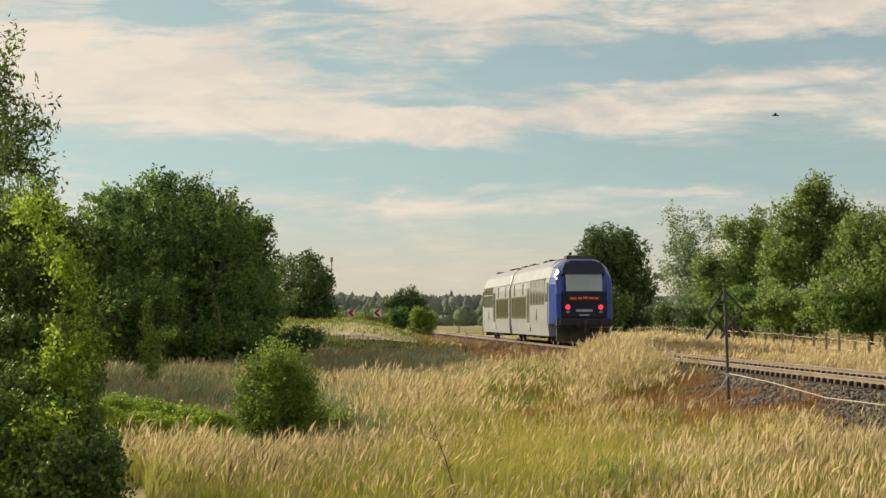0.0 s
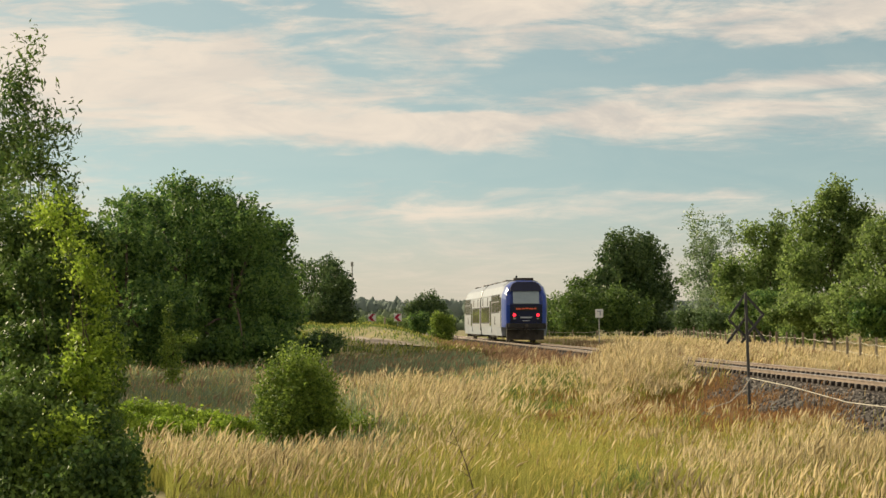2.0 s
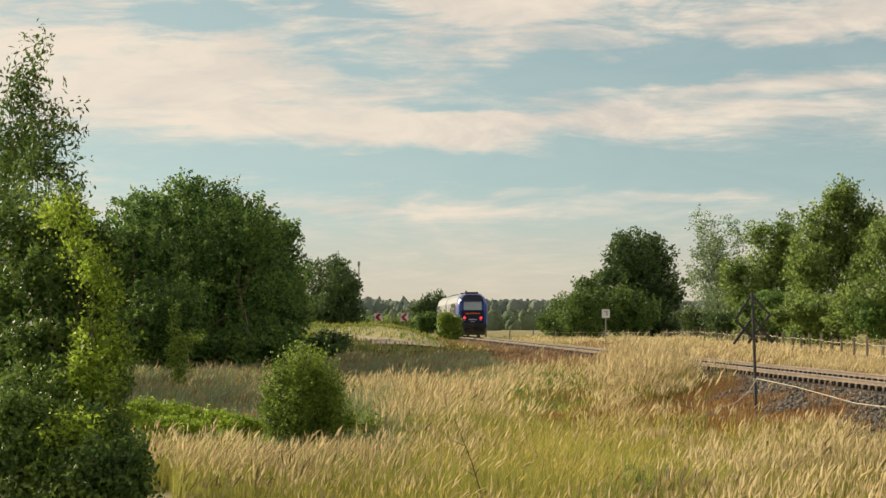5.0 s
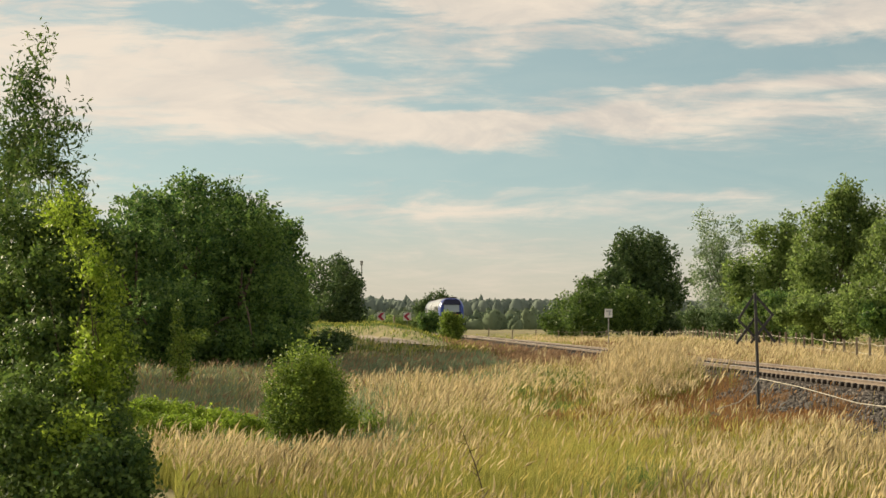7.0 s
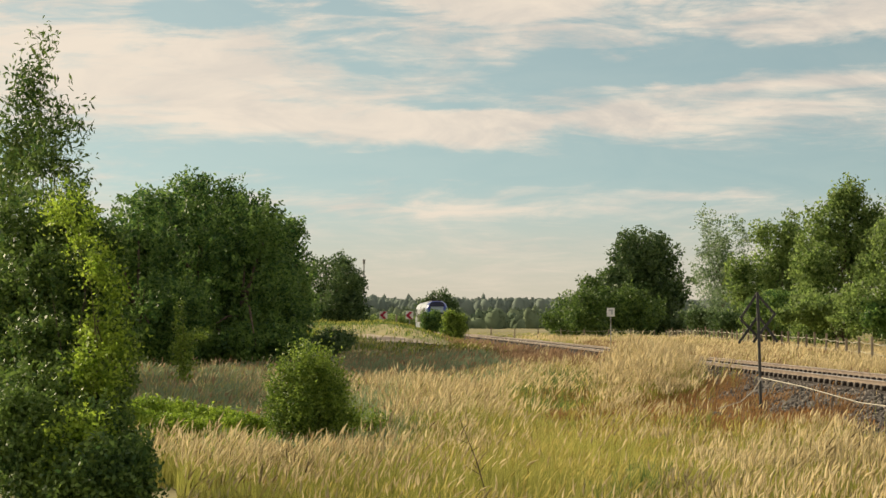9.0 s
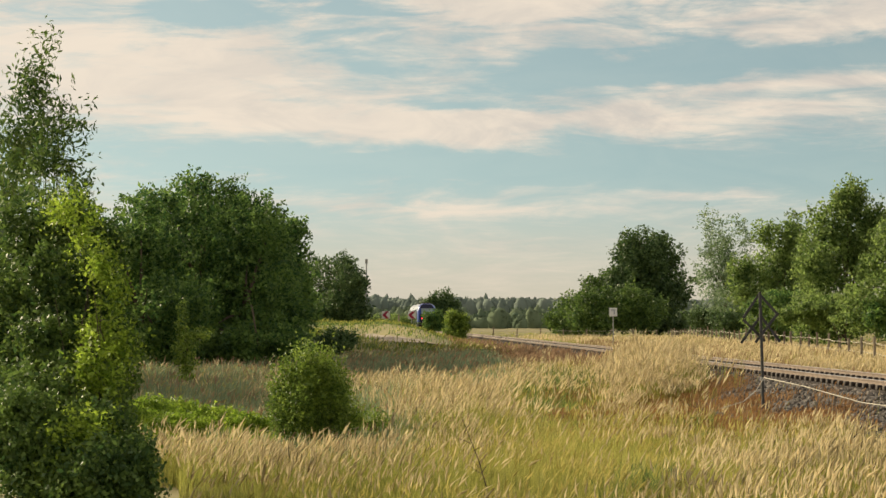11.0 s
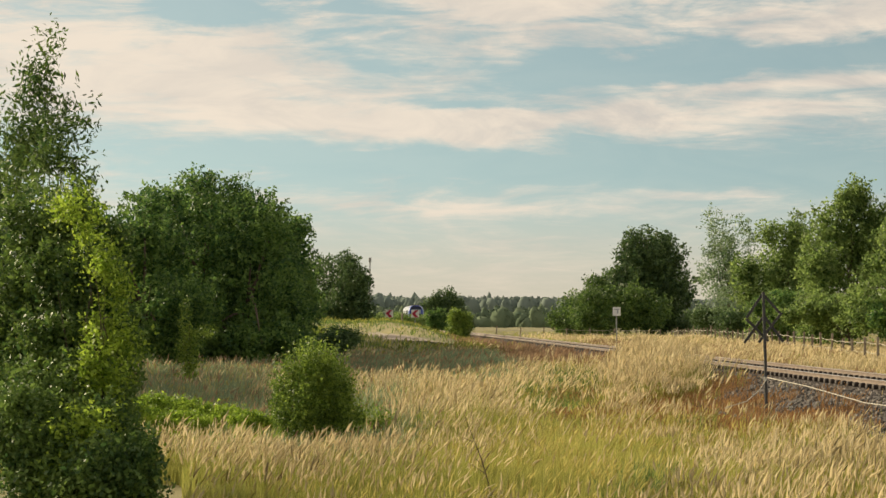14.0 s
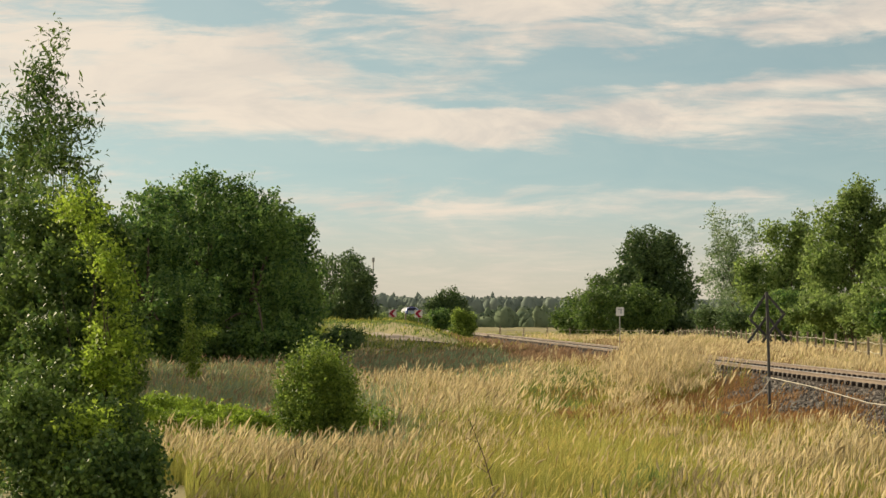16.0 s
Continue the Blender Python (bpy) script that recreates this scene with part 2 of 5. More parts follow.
M = {
    "soil": surface("field_soil", (0.12, 0.11, 0.04), (0.28, 0.24, 0.09), 0.95, 0.12, 0.6, 8.0, coords="Object"),
    "road": surface("road_asphalt", (0.27, 0.22, 0.16), (0.38, 0.32, 0.245), 0.9, 0.5, 0.3, 40.0),
    "ballast": surface("ballast_bed", (0.05, 0.042, 0.036), (0.12, 0.105, 0.09), 0.95, 2.0, 0.8, 25.0),
    "stone": surface("ballast_stone", (0.045, 0.04, 0.036), (0.20, 0.175, 0.15), 0.85, 3.0, 0.3, 40.0, island=0.9),
    "steel": surface("rail_steel_rusty", (0.13, 0.09, 0.065), (0.27, 0.20, 0.15), 0.55, 3.0, 0.1, 60.0, metal=0.15),
    "bright": surface("rail_head_polished", (0.55, 0.50, 0.45), (0.75, 0.70, 0.64), 0.28, 3.0, metal=0.9),
    "sleeper": surface("sleeper_concrete", (0.08, 0.066, 0.055), (0.17, 0.14, 0.115), 0.9, 3.0, 0.3, 40.0, object_random=0.4),
    "clip": surface("clip_iron_and_gap_shade", (0.015, 0.012, 0.01), (0.05, 0.035, 0.025), 0.8, 8.0),
    "bark": surface("bark", (0.05, 0.035, 0.025), (0.15, 0.11, 0.08), 0.95, 5.0, 0.8, 20.0),
    "leaf": surface("leaf_green", (0.045, 0.105, 0.032), (0.18, 0.285, 0.065), 0.55, 0.5, island=0.7, mix=0.5, spec=0.3),
    "leaf_dark": surface("leaf_dark_green", (0.042, 0.085, 0.034), (0.125, 0.19, 0.06), 0.55, 0.5, island=0.6, mix=0.34, spec=0.3),
    "leaf_olive": surface("leaf_olive", (0.085, 0.145, 0.04), (0.28, 0.38, 0.105), 0.55, 0.5, island=0.6, mix=0.55, spec=0.3),
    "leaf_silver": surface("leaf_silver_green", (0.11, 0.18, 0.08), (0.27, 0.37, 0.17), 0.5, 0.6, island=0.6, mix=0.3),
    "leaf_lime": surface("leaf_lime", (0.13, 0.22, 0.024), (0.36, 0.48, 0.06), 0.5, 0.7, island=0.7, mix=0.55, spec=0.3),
    "leaf_bush": surface("leaf_bush", (0.085, 0.15, 0.028), (0.29, 0.39, 0.065), 0.5, 0.9, island=0.7, mix=0.45, spec=0.3),
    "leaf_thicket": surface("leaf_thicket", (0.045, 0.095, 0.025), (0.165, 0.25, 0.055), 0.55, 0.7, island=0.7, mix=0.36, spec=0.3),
    # haze is mixed into the base colour of both distant woods
    "leaf_far": surface("leaf_far_wood_hazed", (0.125, 0.16, 0.14), (0.165, 0.20, 0.165), 1.0, 0.03, 0.5, 0.5, spec=0.05),
    "leaf_near_wood": surface("leaf_middle_wood_hazed", (0.08, 0.115, 0.075), (0.15, 0.19, 0.115), 1.0, 0.08, 0.6, 0.8, island=0.4, spec=0.05),
    "stalk": surface("grass_pale_green_stalk", (0.21, 0.245, 0.05), (0.47, 0.465, 0.12), 0.6, 0.3, island=0.7, mix=0.38, spec=0.3),
    "straw": surface("grass_straw", (0.38, 0.34, 0.085), (0.68, 0.60, 0.22), 0.6, 0.25, island=0.6, mix=0.35, spec=0.3),
    "head": surface("grass_seed_head", (0.50, 0.41, 0.235), (0.84, 0.73, 0.47), 0.6, 0.35, island=0.6, mix=0.40, spec=0.3),
    "blade": surface("grass_green_blade", (0.22, 0.235, 0.050), (0.54, 0.51, 0.15), 0.55, 0.18, island=0.6, mix=0.40, spec=0.3),
    "weed": surface("dark_weed_leaf", (0.065, 0.11, 0.03), (0.20, 0.28, 0.08), 0.55, 0.5, island=0.7, mix=0.4, spec=0.3),
    # tree shade is put into the cooler, duller green of this blade
    "shade_grass": surface("shade_toned_blade", (0.16, 0.215, 0.125), (0.36, 0.43, 0.26), 0.6, 0.25, island=0.7, mix=0.4, spec=0.3),
    "lush": surface("lush_green_blade", (0.17, 0.25, 0.026), (0.40, 0.47, 0.065), 0.5, 0.4, island=0.6, mix=0.55, spec=0.3),
    "dead": surface("orange_brown_weed", (0.25, 0.135, 0.055), (0.45, 0.27, 0.12), 0.8, 0.6, island=0.7, mix=0.3),
    "rust": surface("dead_brown_weed", (0.29, 0.185, 0.11), (0.50, 0.35, 0.22), 0.8, 0.6, island=0.7, mix=0.3),
    "white": surface("train_white_paint", (0.26, 0.28, 0.315), (0.345, 0.365, 0.40), 0.35, 0.7),
    "silver": surface("train_roof_silver", (0.26, 0.275, 0.30), (0.34, 0.355, 0.38), 0.35, 0.8, metal=0.45),
    "blue": surface("train_blue_paint", (0.010, 0.040, 0.26), (0.018, 0.060, 0.35), 0.3, 0.8),
    "navy": surface("train_dark_panel", (0.006, 0.009, 0.03), (0.012, 0.016, 0.05), 0.35, 1.5, spec=0.25),
    "black": surface("black_rubber", (0.008, 0.008, 0.008), (0.025, 0.024, 0.022), 0.7, 2.0),
    "under": surface("dusty_underframe", (0.03, 0.026, 0.022), (0.09, 0.075, 0.06), 0.85, 3.0),
    "skirt": surface("train_grey_skirt", (0.26, 0.30, 0.36), (0.36, 0.39, 0.44), 0.4, 1.0),
    # pale olive base stands in for reflected fields and the lit interior
    "glass": surface("train_glass_reflection_toned", (0.13, 0.125, 0.09), (0.24, 0.23, 0.17), 0.06, 0.6, spec=0.9),
    "screen": surface("windscreen_with_blind", (0.19, 0.26, 0.31), (0.28, 0.35, 0.39), 0.12, 0.5, spec=0.8),
    "grey": surface("train_grey_print", (0.30, 0.33, 0.38), (0.40, 0.42, 0.46), 0.45, 2.0),
    "red_lamp": glowing("tail_lamp_red", (1.0, 0.02, 0.04), 2.2),
    "amber": glowing("display_amber", (0.6, 0.09, 0.035), 0.12),
    "galv": surface("galvanised_steel", (0.22, 0.22, 0.22), (0.36, 0.36, 0.35), 0.5, 4.0, metal=0.4),
    "dark_steel": surface("dark_painted_steel", (0.02, 0.02, 0.022), (0.05, 0.05, 0.052), 0.6, 5.0),
    "sign_white": surface("sign_white", (0.66, 0.66, 0.66), (0.78, 0.78, 0.77), 0.5, 1.0),
    "sign_red": surface("sign_red", (0.28, 0.008, 0.04), (0.36, 0.012, 0.055), 0.5, 1.0),
    "post": surface("weathered_post", (0.13, 0.10, 0.075), (0.28, 0.23, 0.17), 0.9, 4.0, 0.4, 30.0, object_random=0.5),
    "tape": surface("fence_tape", (0.36, 0.33, 0.26), (0.52, 0.48, 0.39), 0.7, 3.0),
}


# ---------------------------------------------------------------- mesh helpers
def mesh_arrays(name, verts, polys, sides, mats, index=None):
    """One mesh from arrays: polys holds the corners in a row, sides corners each."""
    me = bpy.data.meshes.new(name)
    n = len(polys) // sides
    me.vertices.add(len(verts))
    me.vertices.foreach_set("co", np.asarray(verts, dtype=np.float32).ravel())
    me.loops.add(n * sides)
    me.loops.foreach_set("vertex_index", np.asarray(polys, dtype=np.int32).ravel())
    me.polygons.add(n)
    me.polygons.foreach_set("loop_start", np.arange(0, n * sides, sides, dtype=np.int32))
    for mat in mats:
        me.materials.append(mat)
    if index is not None:
        me.polygons.foreach_set("material_index", np.asarray(index, dtype=np.int32))
    me.update(calc_edges=True)
    return me


def part(name, bm, material, parent, label=""):
    """Links a bmesh as one mesh object under a thing or a part."""
    me = bpy.data.meshes.new(name)
    bm.to_mesh(me)
    bm.free()
    me.materials.append(material)
    ob = new(name, me)
    ob.parent = parent
    return tagged(ob, label)


def empty(name, m, label, category, group="", kind=""):
    ob = new(name)
    ob.matrix_world = m
    return tagged(ob, label, category, group, kind)


def box(x0, x1, y0, y1, z0, z1, bevel=0.0):
    bm = bmesh.new()
    bmesh.ops.create_cube(bm, size=1.0)
    bmesh.ops.scale(bm, vec=(x1 - x0, y1 - y0, z1 - z0), verts=bm.verts)
    bmesh.ops.translate(bm, vec=((x0 + x1) / 2, (y0 + y1) / 2, (z0 + z1) / 2), verts=bm.verts)
    if bevel:
        bmesh.ops.bevel(bm, geom=bm.edges[:], offset=bevel, segments=2, affect="EDGES", profile=0.5)
    return bm


def rod(points, radii, sides=8):
    """A tapered tube along points."""
    bm = bmesh.new()
    rings = []
    pts = [Vector(p) for p in points]
    for i, p in enumerate(pts):
        d = (pts[min(i + 1, len(pts) - 1)] - pts[max(i - 1, 0)]).normalized()
        q = d.to_track_quat("Z", "Y").to_matrix()
        r = radii[i] if isinstance(radii, (list, tuple)) else radii
        rings.append([bm.verts.new(p + q @ Vector((math.cos(a) * r, math.sin(a) * r, 0))) for a in (2 * math.pi * k / sides for k in range(sides))])
    for a, b in zip(rings, rings[1:]):
        for k in range(sides):
            bm.faces.new((a[k], a[(k + 1) % sides], b[(k + 1) % sides], b[k]))
    bm.faces.new(rings[0][::-1])
    bm.faces.new(rings[-1])
    return bm


def loft(rings):
    bm = bmesh.new()
    vs = [[bm.verts.new(p) for p in ring] for ring in rings]
    n = len(vs[0])
    for a, b in zip(vs, vs[1:]):
        for k in range(n):
            bm.faces.new((a[k], a[(k + 1) % n], b[(k + 1) % n], b[k]))
    bm.faces.new(vs[0][::-1])
    bm.faces.new(vs[-1])
    bmesh.ops.recalc_face_normals(bm, faces=bm.faces[:])
    return bm


def joined(*parts):
    bm = bmesh.new()
    for p in parts:
        me = bpy.data.meshes.new("tmp")
        p.to_mesh(me)
        p.free()
        bm.from_mesh(me)
        bpy.data.meshes.remove(me)
    return bm


# ---------------------------------------------------------------- the lie of the land
TX, TU = 11.96, -0.0575          # centre line of the track: x = TX + TU * y
TRACK_TURN = math.degrees(math.atan(-TU))


def rail_z(y):
    """A gentle fall away from the eye, a little steeper further on."""
    y = np.asarray(y, dtype=float)
    return -0.0023 * (np.minimum(y, 165.0) - 115.0) - 0.0030 * np.maximum(0.0, y - 165.0)


def smooth(a, b, v):
    k = np.clip((v - a) / (b - a), 0, 1)
    return k * k * (3 - 2 * k)


def ripple(x, y):
    return (np.sin(x * 0.31 + y * 0.13) * np.sin(y * 0.23 - x * 0.07) + 0.6 * np.sin(x * 0.83 + 1.7) * np.sin(y * 0.61 + x * 0.2))


def ground_z(x, y):
    x, y = np.asarray(x, dtype=float), np.asarray(y, dtype=float)
    off = x - (TX + TU * y)
    rise = np.maximum(smooth(112, 165, y) * smooth(-3.5, -8.5, off), smooth(175, 235, y))
    left = -1.05 + 0.90 * rise - 0.10 * smooth(20, 60, y) * (1 - smooth(60, 100, y)) + 0.46 * smooth(-9.5, -4.6, off) * (1 - rise)
    right = -0.62 + 0.0 * y
    z = np.where(off < 0, left, right) + 0.06 * ripple(x, y)
    z = z + (rail_z(y) - 0.10) * smooth(160, 260, y)
    # a low bank beyond the road
    z = z + 1.0 * smooth(8, 32, y - (130.3 - 5.63 * x)) * (1 - smooth(330, 420, y)) * smooth(-3.0, -7.0, off) * smooth(-75, -45, off)
    bed = rail_z(y) - 0.30
    z = np.where(np.abs(off) < 4.0, np.minimum(z, bed), z)
    return z


def stand_z(x, y):
    """Ground or ballast, whichever is higher."""
    off = x - (TX + TU * y)
    bed = np.interp(off, [-3.6, -2.1, -1.6, 1.5, 2.0, 3.3], [-0.72, -0.36, -0.24, -0.24, -0.36, -0.95]) + rail_z(y)
    return np.where(np.abs(off) < 3.9, np.maximum(ground_z(x, y), bed), ground_z(x, y))


ROAD = [(-3.6, 151), (-6.8, 168), (-10.0, 188), (-13.4, 207), (-17.5, 226), (-25, 250), (-38, 275), (-60, 300)]


def road_gap(x, y):
    """Distance from the road's centre line."""
    best = np.full(np.shape(x), 1e9)
    for (ax, ay), (bx, by) in zip(ROAD, ROAD[1:]):
        dx, dy = bx - ax, by - ay
        k = np.clip(((x - ax) * dx + (y - ay) * dy) / (dx * dx + dy * dy), 0, 1)
        best = np.minimum(best, np.hypot(x - ax - k * dx, y - ay - k * dy))
    return best


def ground():
    ys = np.concatenate([np.linspace(-60, 20, 10), np.linspace(22, 130, 110), np.linspace(133, 320, 80), np.geomspace(330, 4600, 30)])
    us = np.concatenate([-np.geomspace(2200, 45, 16), np.linspace(-42, 42, 130), np.geomspace(45, 2200, 16)])
    x, y = np.meshgrid(us, ys)
    z = ground_z(x, y)
    v = np.stack([x, y, z], -1).reshape(-1, 3)
    h, w = x.shape
    i = np.arange(h * w).reshape(h, w)
    q = np.stack([i[:-1, :-1], i[:-1, 1:], i[1:, 1:], i[1:, :-1]], -1).reshape(-1)
    me = mesh_arrays("ground", v, q, 4, [M["soil"]])
    tagged(new("ground", me), "dry grassy field soil reaching the horizon", "ground", kind="structure")


def road():
    pts = [Vector((x, y, 0)) for x, y in ROAD]
    dense = []
    for i in range(len(pts) - 1):
        p0, p1, p2, p3 = pts[max(i - 1, 0)], pts[i], pts[i + 1], pts[min(i + 2, len(pts) - 1)]
        for k in range(8):
            s = k / 8
            dense.append(0.5 * ((2 * p1) + (p2 - p0) * s + (2 * p0 - 5 * p1 + 4 * p2 - p3) * s * s + (3 * p1 - p0 - 3 * p2 + p3) * s ** 3))
    bm = bmesh.new()
    rows = []
    for i, p in enumerate(dense):
        d = (dense[min(i + 1, len(dense) - 1)] - dense[max(i - 1, 0)]).normalized()
        n = Vector((-d.y, d.x, 0))
        row = []
        for off, dz in ((-2.1, -0.35), (-1.9, -0.03), (0, 0.02), (1.9, -0.03), (2.1, -0.35)):
            q = p + n * off
            row.append(bm.verts.new((q.x, q.y, float(ground_z(q.x, q.y)) + 0.07 + dz)))
        rows.append(row)
    for a, b in zip(rows, rows[1:]):
        for k in range(4):
            bm.faces.new((a[k], a[k + 1], b[k + 1], b[k]))
    ob = part("road", bm, M["road"], None)
    tagged(ob, "pale worn asphalt country road bending away", "road", kind="structure")


# ---------------------------------------------------------------- railway track
def along(s, off=0.0, z=0.0):
    """A place on the track: s = distance along y, off = across, z over the rail top."""
    return Vector((TX + TU * s + off, s, float(rail_z(s)) + z))


def track():
    tr = empty("railway_track", Matrix(), "single railway track on a grey ballast bed", "railway track", kind="structure")
    stations = list(np.arange(-40, 160, 10.0)) + list(np.arange(160, 700, 20.0))
    prof = [(-0.070, -0.172), (0.070, -0.172), (0.070, -0.160), (0.012, -0.140), (0.012, -0.040), (0.036, -0.030), (0.036, -0.002), (-0.036, -0.002), (-0.036, -0.030), (-0.012, -0.040), (-0.012, -0.140), (-0.070, -0.160)]
    for side in (-0.7535, 0.7535):
        r = part("rail", loft([[along(s, side + a, b) for a, b in prof] for s in stations]), M["steel"], tr, "rusty steel rail with a polished head")
        part("rail_head", loft([[along(s, side + a, b) for a, b in ((-0.030, -0.0015), (0.030, -0.0015), (0.024, 0.003), (-0.024, 0.003))] for s in stations]), M["bright"], r)
    bed = [(-3.6, -0.72), (-2.1, -0.36), (-1.6, -0.24), (1.5, -0.24), (2.0, -0.36), (3.3, -0.95), (3.3, -1.4), (-3.6, -1.5)]
    part("ballast_bed", loft([[along(s, a, b) for a, b in bed] for s in stations]), M["ballast"], tr)
    # loose stones on the crown and the near shoulder
    rng = np.random.default_rng(5)
    n = 12000
    s = 36 + 74 * rng.random(n) ** 1.5
    off = -3.5 + 4.9 * rng.random(n)
    z = np.interp(off, [-3.6, -2.1, -1.6, 1.5], [-0.72, -0.36, -0.24, -0.24])
    keep = ~((np.abs(off + 0.7535) < 0.10) | (np.abs(off - 0.7535) < 0.10))
    s, off, z = s[keep], off[keep], z[keep]
    n = len(s)
    c = np.stack([TX + TU * s + off, s, z + rail_z(s) + 0.012], -1)
    octa = np.array([(1, 0, 0), (0, 1, 0), (-1, 0, 0), (0, -1, 0), (0, 0, 1), (0, 0, -1)], float)
    rad = (0.028 + 0.034 * rng.random((n, 1, 1))) * (0.6 + 0.8 * rng.random((n, 6, 1)))
    q = rng.normal(size=(n, 4))
    q /= np.linalg.norm(q, axis=1, keepdims=True)
    a, b, cc, d = q.T
    R = np.stack([np.stack([1 - 2 * (cc * cc + d * d), 2 * (b * cc - a * d), 2 * (b * d + a * cc)], -1),
                  np.stack([2 * (b * cc + a * d), 1 - 2 * (b * b + d * d), 2 * (cc * d - a * b)], -1),
                  np.stack([2 * (b * d - a * cc), 2 * (cc * d + a * b), 1 - 2 * (b * b + cc * cc)], -1)], 1)
    v = np.einsum("nij,nkj->nki", R, octa[None] * rad) + c[:, None]
    tri = np.array([(0, 1, 4), (1, 2, 4), (2, 3, 4), (3, 0, 4), (1, 0, 5), (2, 1, 5), (3, 2, 5), (0, 3, 5)])
    f = (tri[None] + (np.arange(n) * 6)[:, None, None]).reshape(-1)
    st = new("ballast_stones", mesh_arrays("ballast_stones", v.reshape(-1, 3), f, 3, [M["stone"]]))
    st.parent = tr
    tagged(st, "loose grey crushed ballast stones", kind="stuff")
    # sleepers with their rail seats
    bm = joined(loft([[(x, y, z) for x, y, z in ((x, -0.13, -0.40), (x, 0.13, -0.40), (x, 0.10, top), (x, -0.10, top))] for x, top in ((-1.25, -0.20), (-0.95, -0.185), (-0.5, -0.185), (-0.3, -0.215), (0.3, -0.215), (0.5, -0.185), (0.95, -0.185), (1.25, -0.20))]))
    me = bpy.data.meshes.new("sleeper")
    bm.to_mesh(me)
    bm.free()
    me.materials.append(M["sleeper"])
    # rail clips, oversized and near black to take in the shaded gaps
    seat = joined(*[box(sx * 0.7535 + o - 0.06, sx * 0.7535 + o + 0.06, -0.10, 0.10, -0.195, -0.085, 0.03) for sx in (-1, 1) for o in (-0.105, 0.105)])
    sm = bpy.data.meshes.new("rail_clip")
    seat.to_mesh(sm)
    seat.free()
    sm.materials.append(M["clip"])
    for i in range(290):
        y = 34 + 0.62 * i
        ob = new("sleeper", me)
        ob.parent = tr
        ob.matrix_local = Matrix.Translation(along(y)) @ pose(0, 0, 0, 0, 0, TRACK_TURN)
        cl = new("rail_clip", sm)
        cl.parent = ob
    return tr


# ---------------------------------------------------------------- the railcar
def section(half, roof, y, low=0.95, taper=0.0):
    """Ring of the upper body: side walls, cant rail and arched roof."""
    k = half / 1.44
    right = [(half - 0.02, low), (half, 1.15), (half, 2.70), (half - 0.05, 3.00), (half - 0.20, roof - 0.42), (0.86 * k, roof - 0.12), (0.45 * k, roof - 0.02)]
    ring = [(x, z) for x, z in right] + [(-x, z) for x, z in reversed(right)]
    return [(x, y + taper * max(0.0, z - 2.0) ** 1.15, z) for x, z in ring]


TRAIN_LENGTH = 41.7


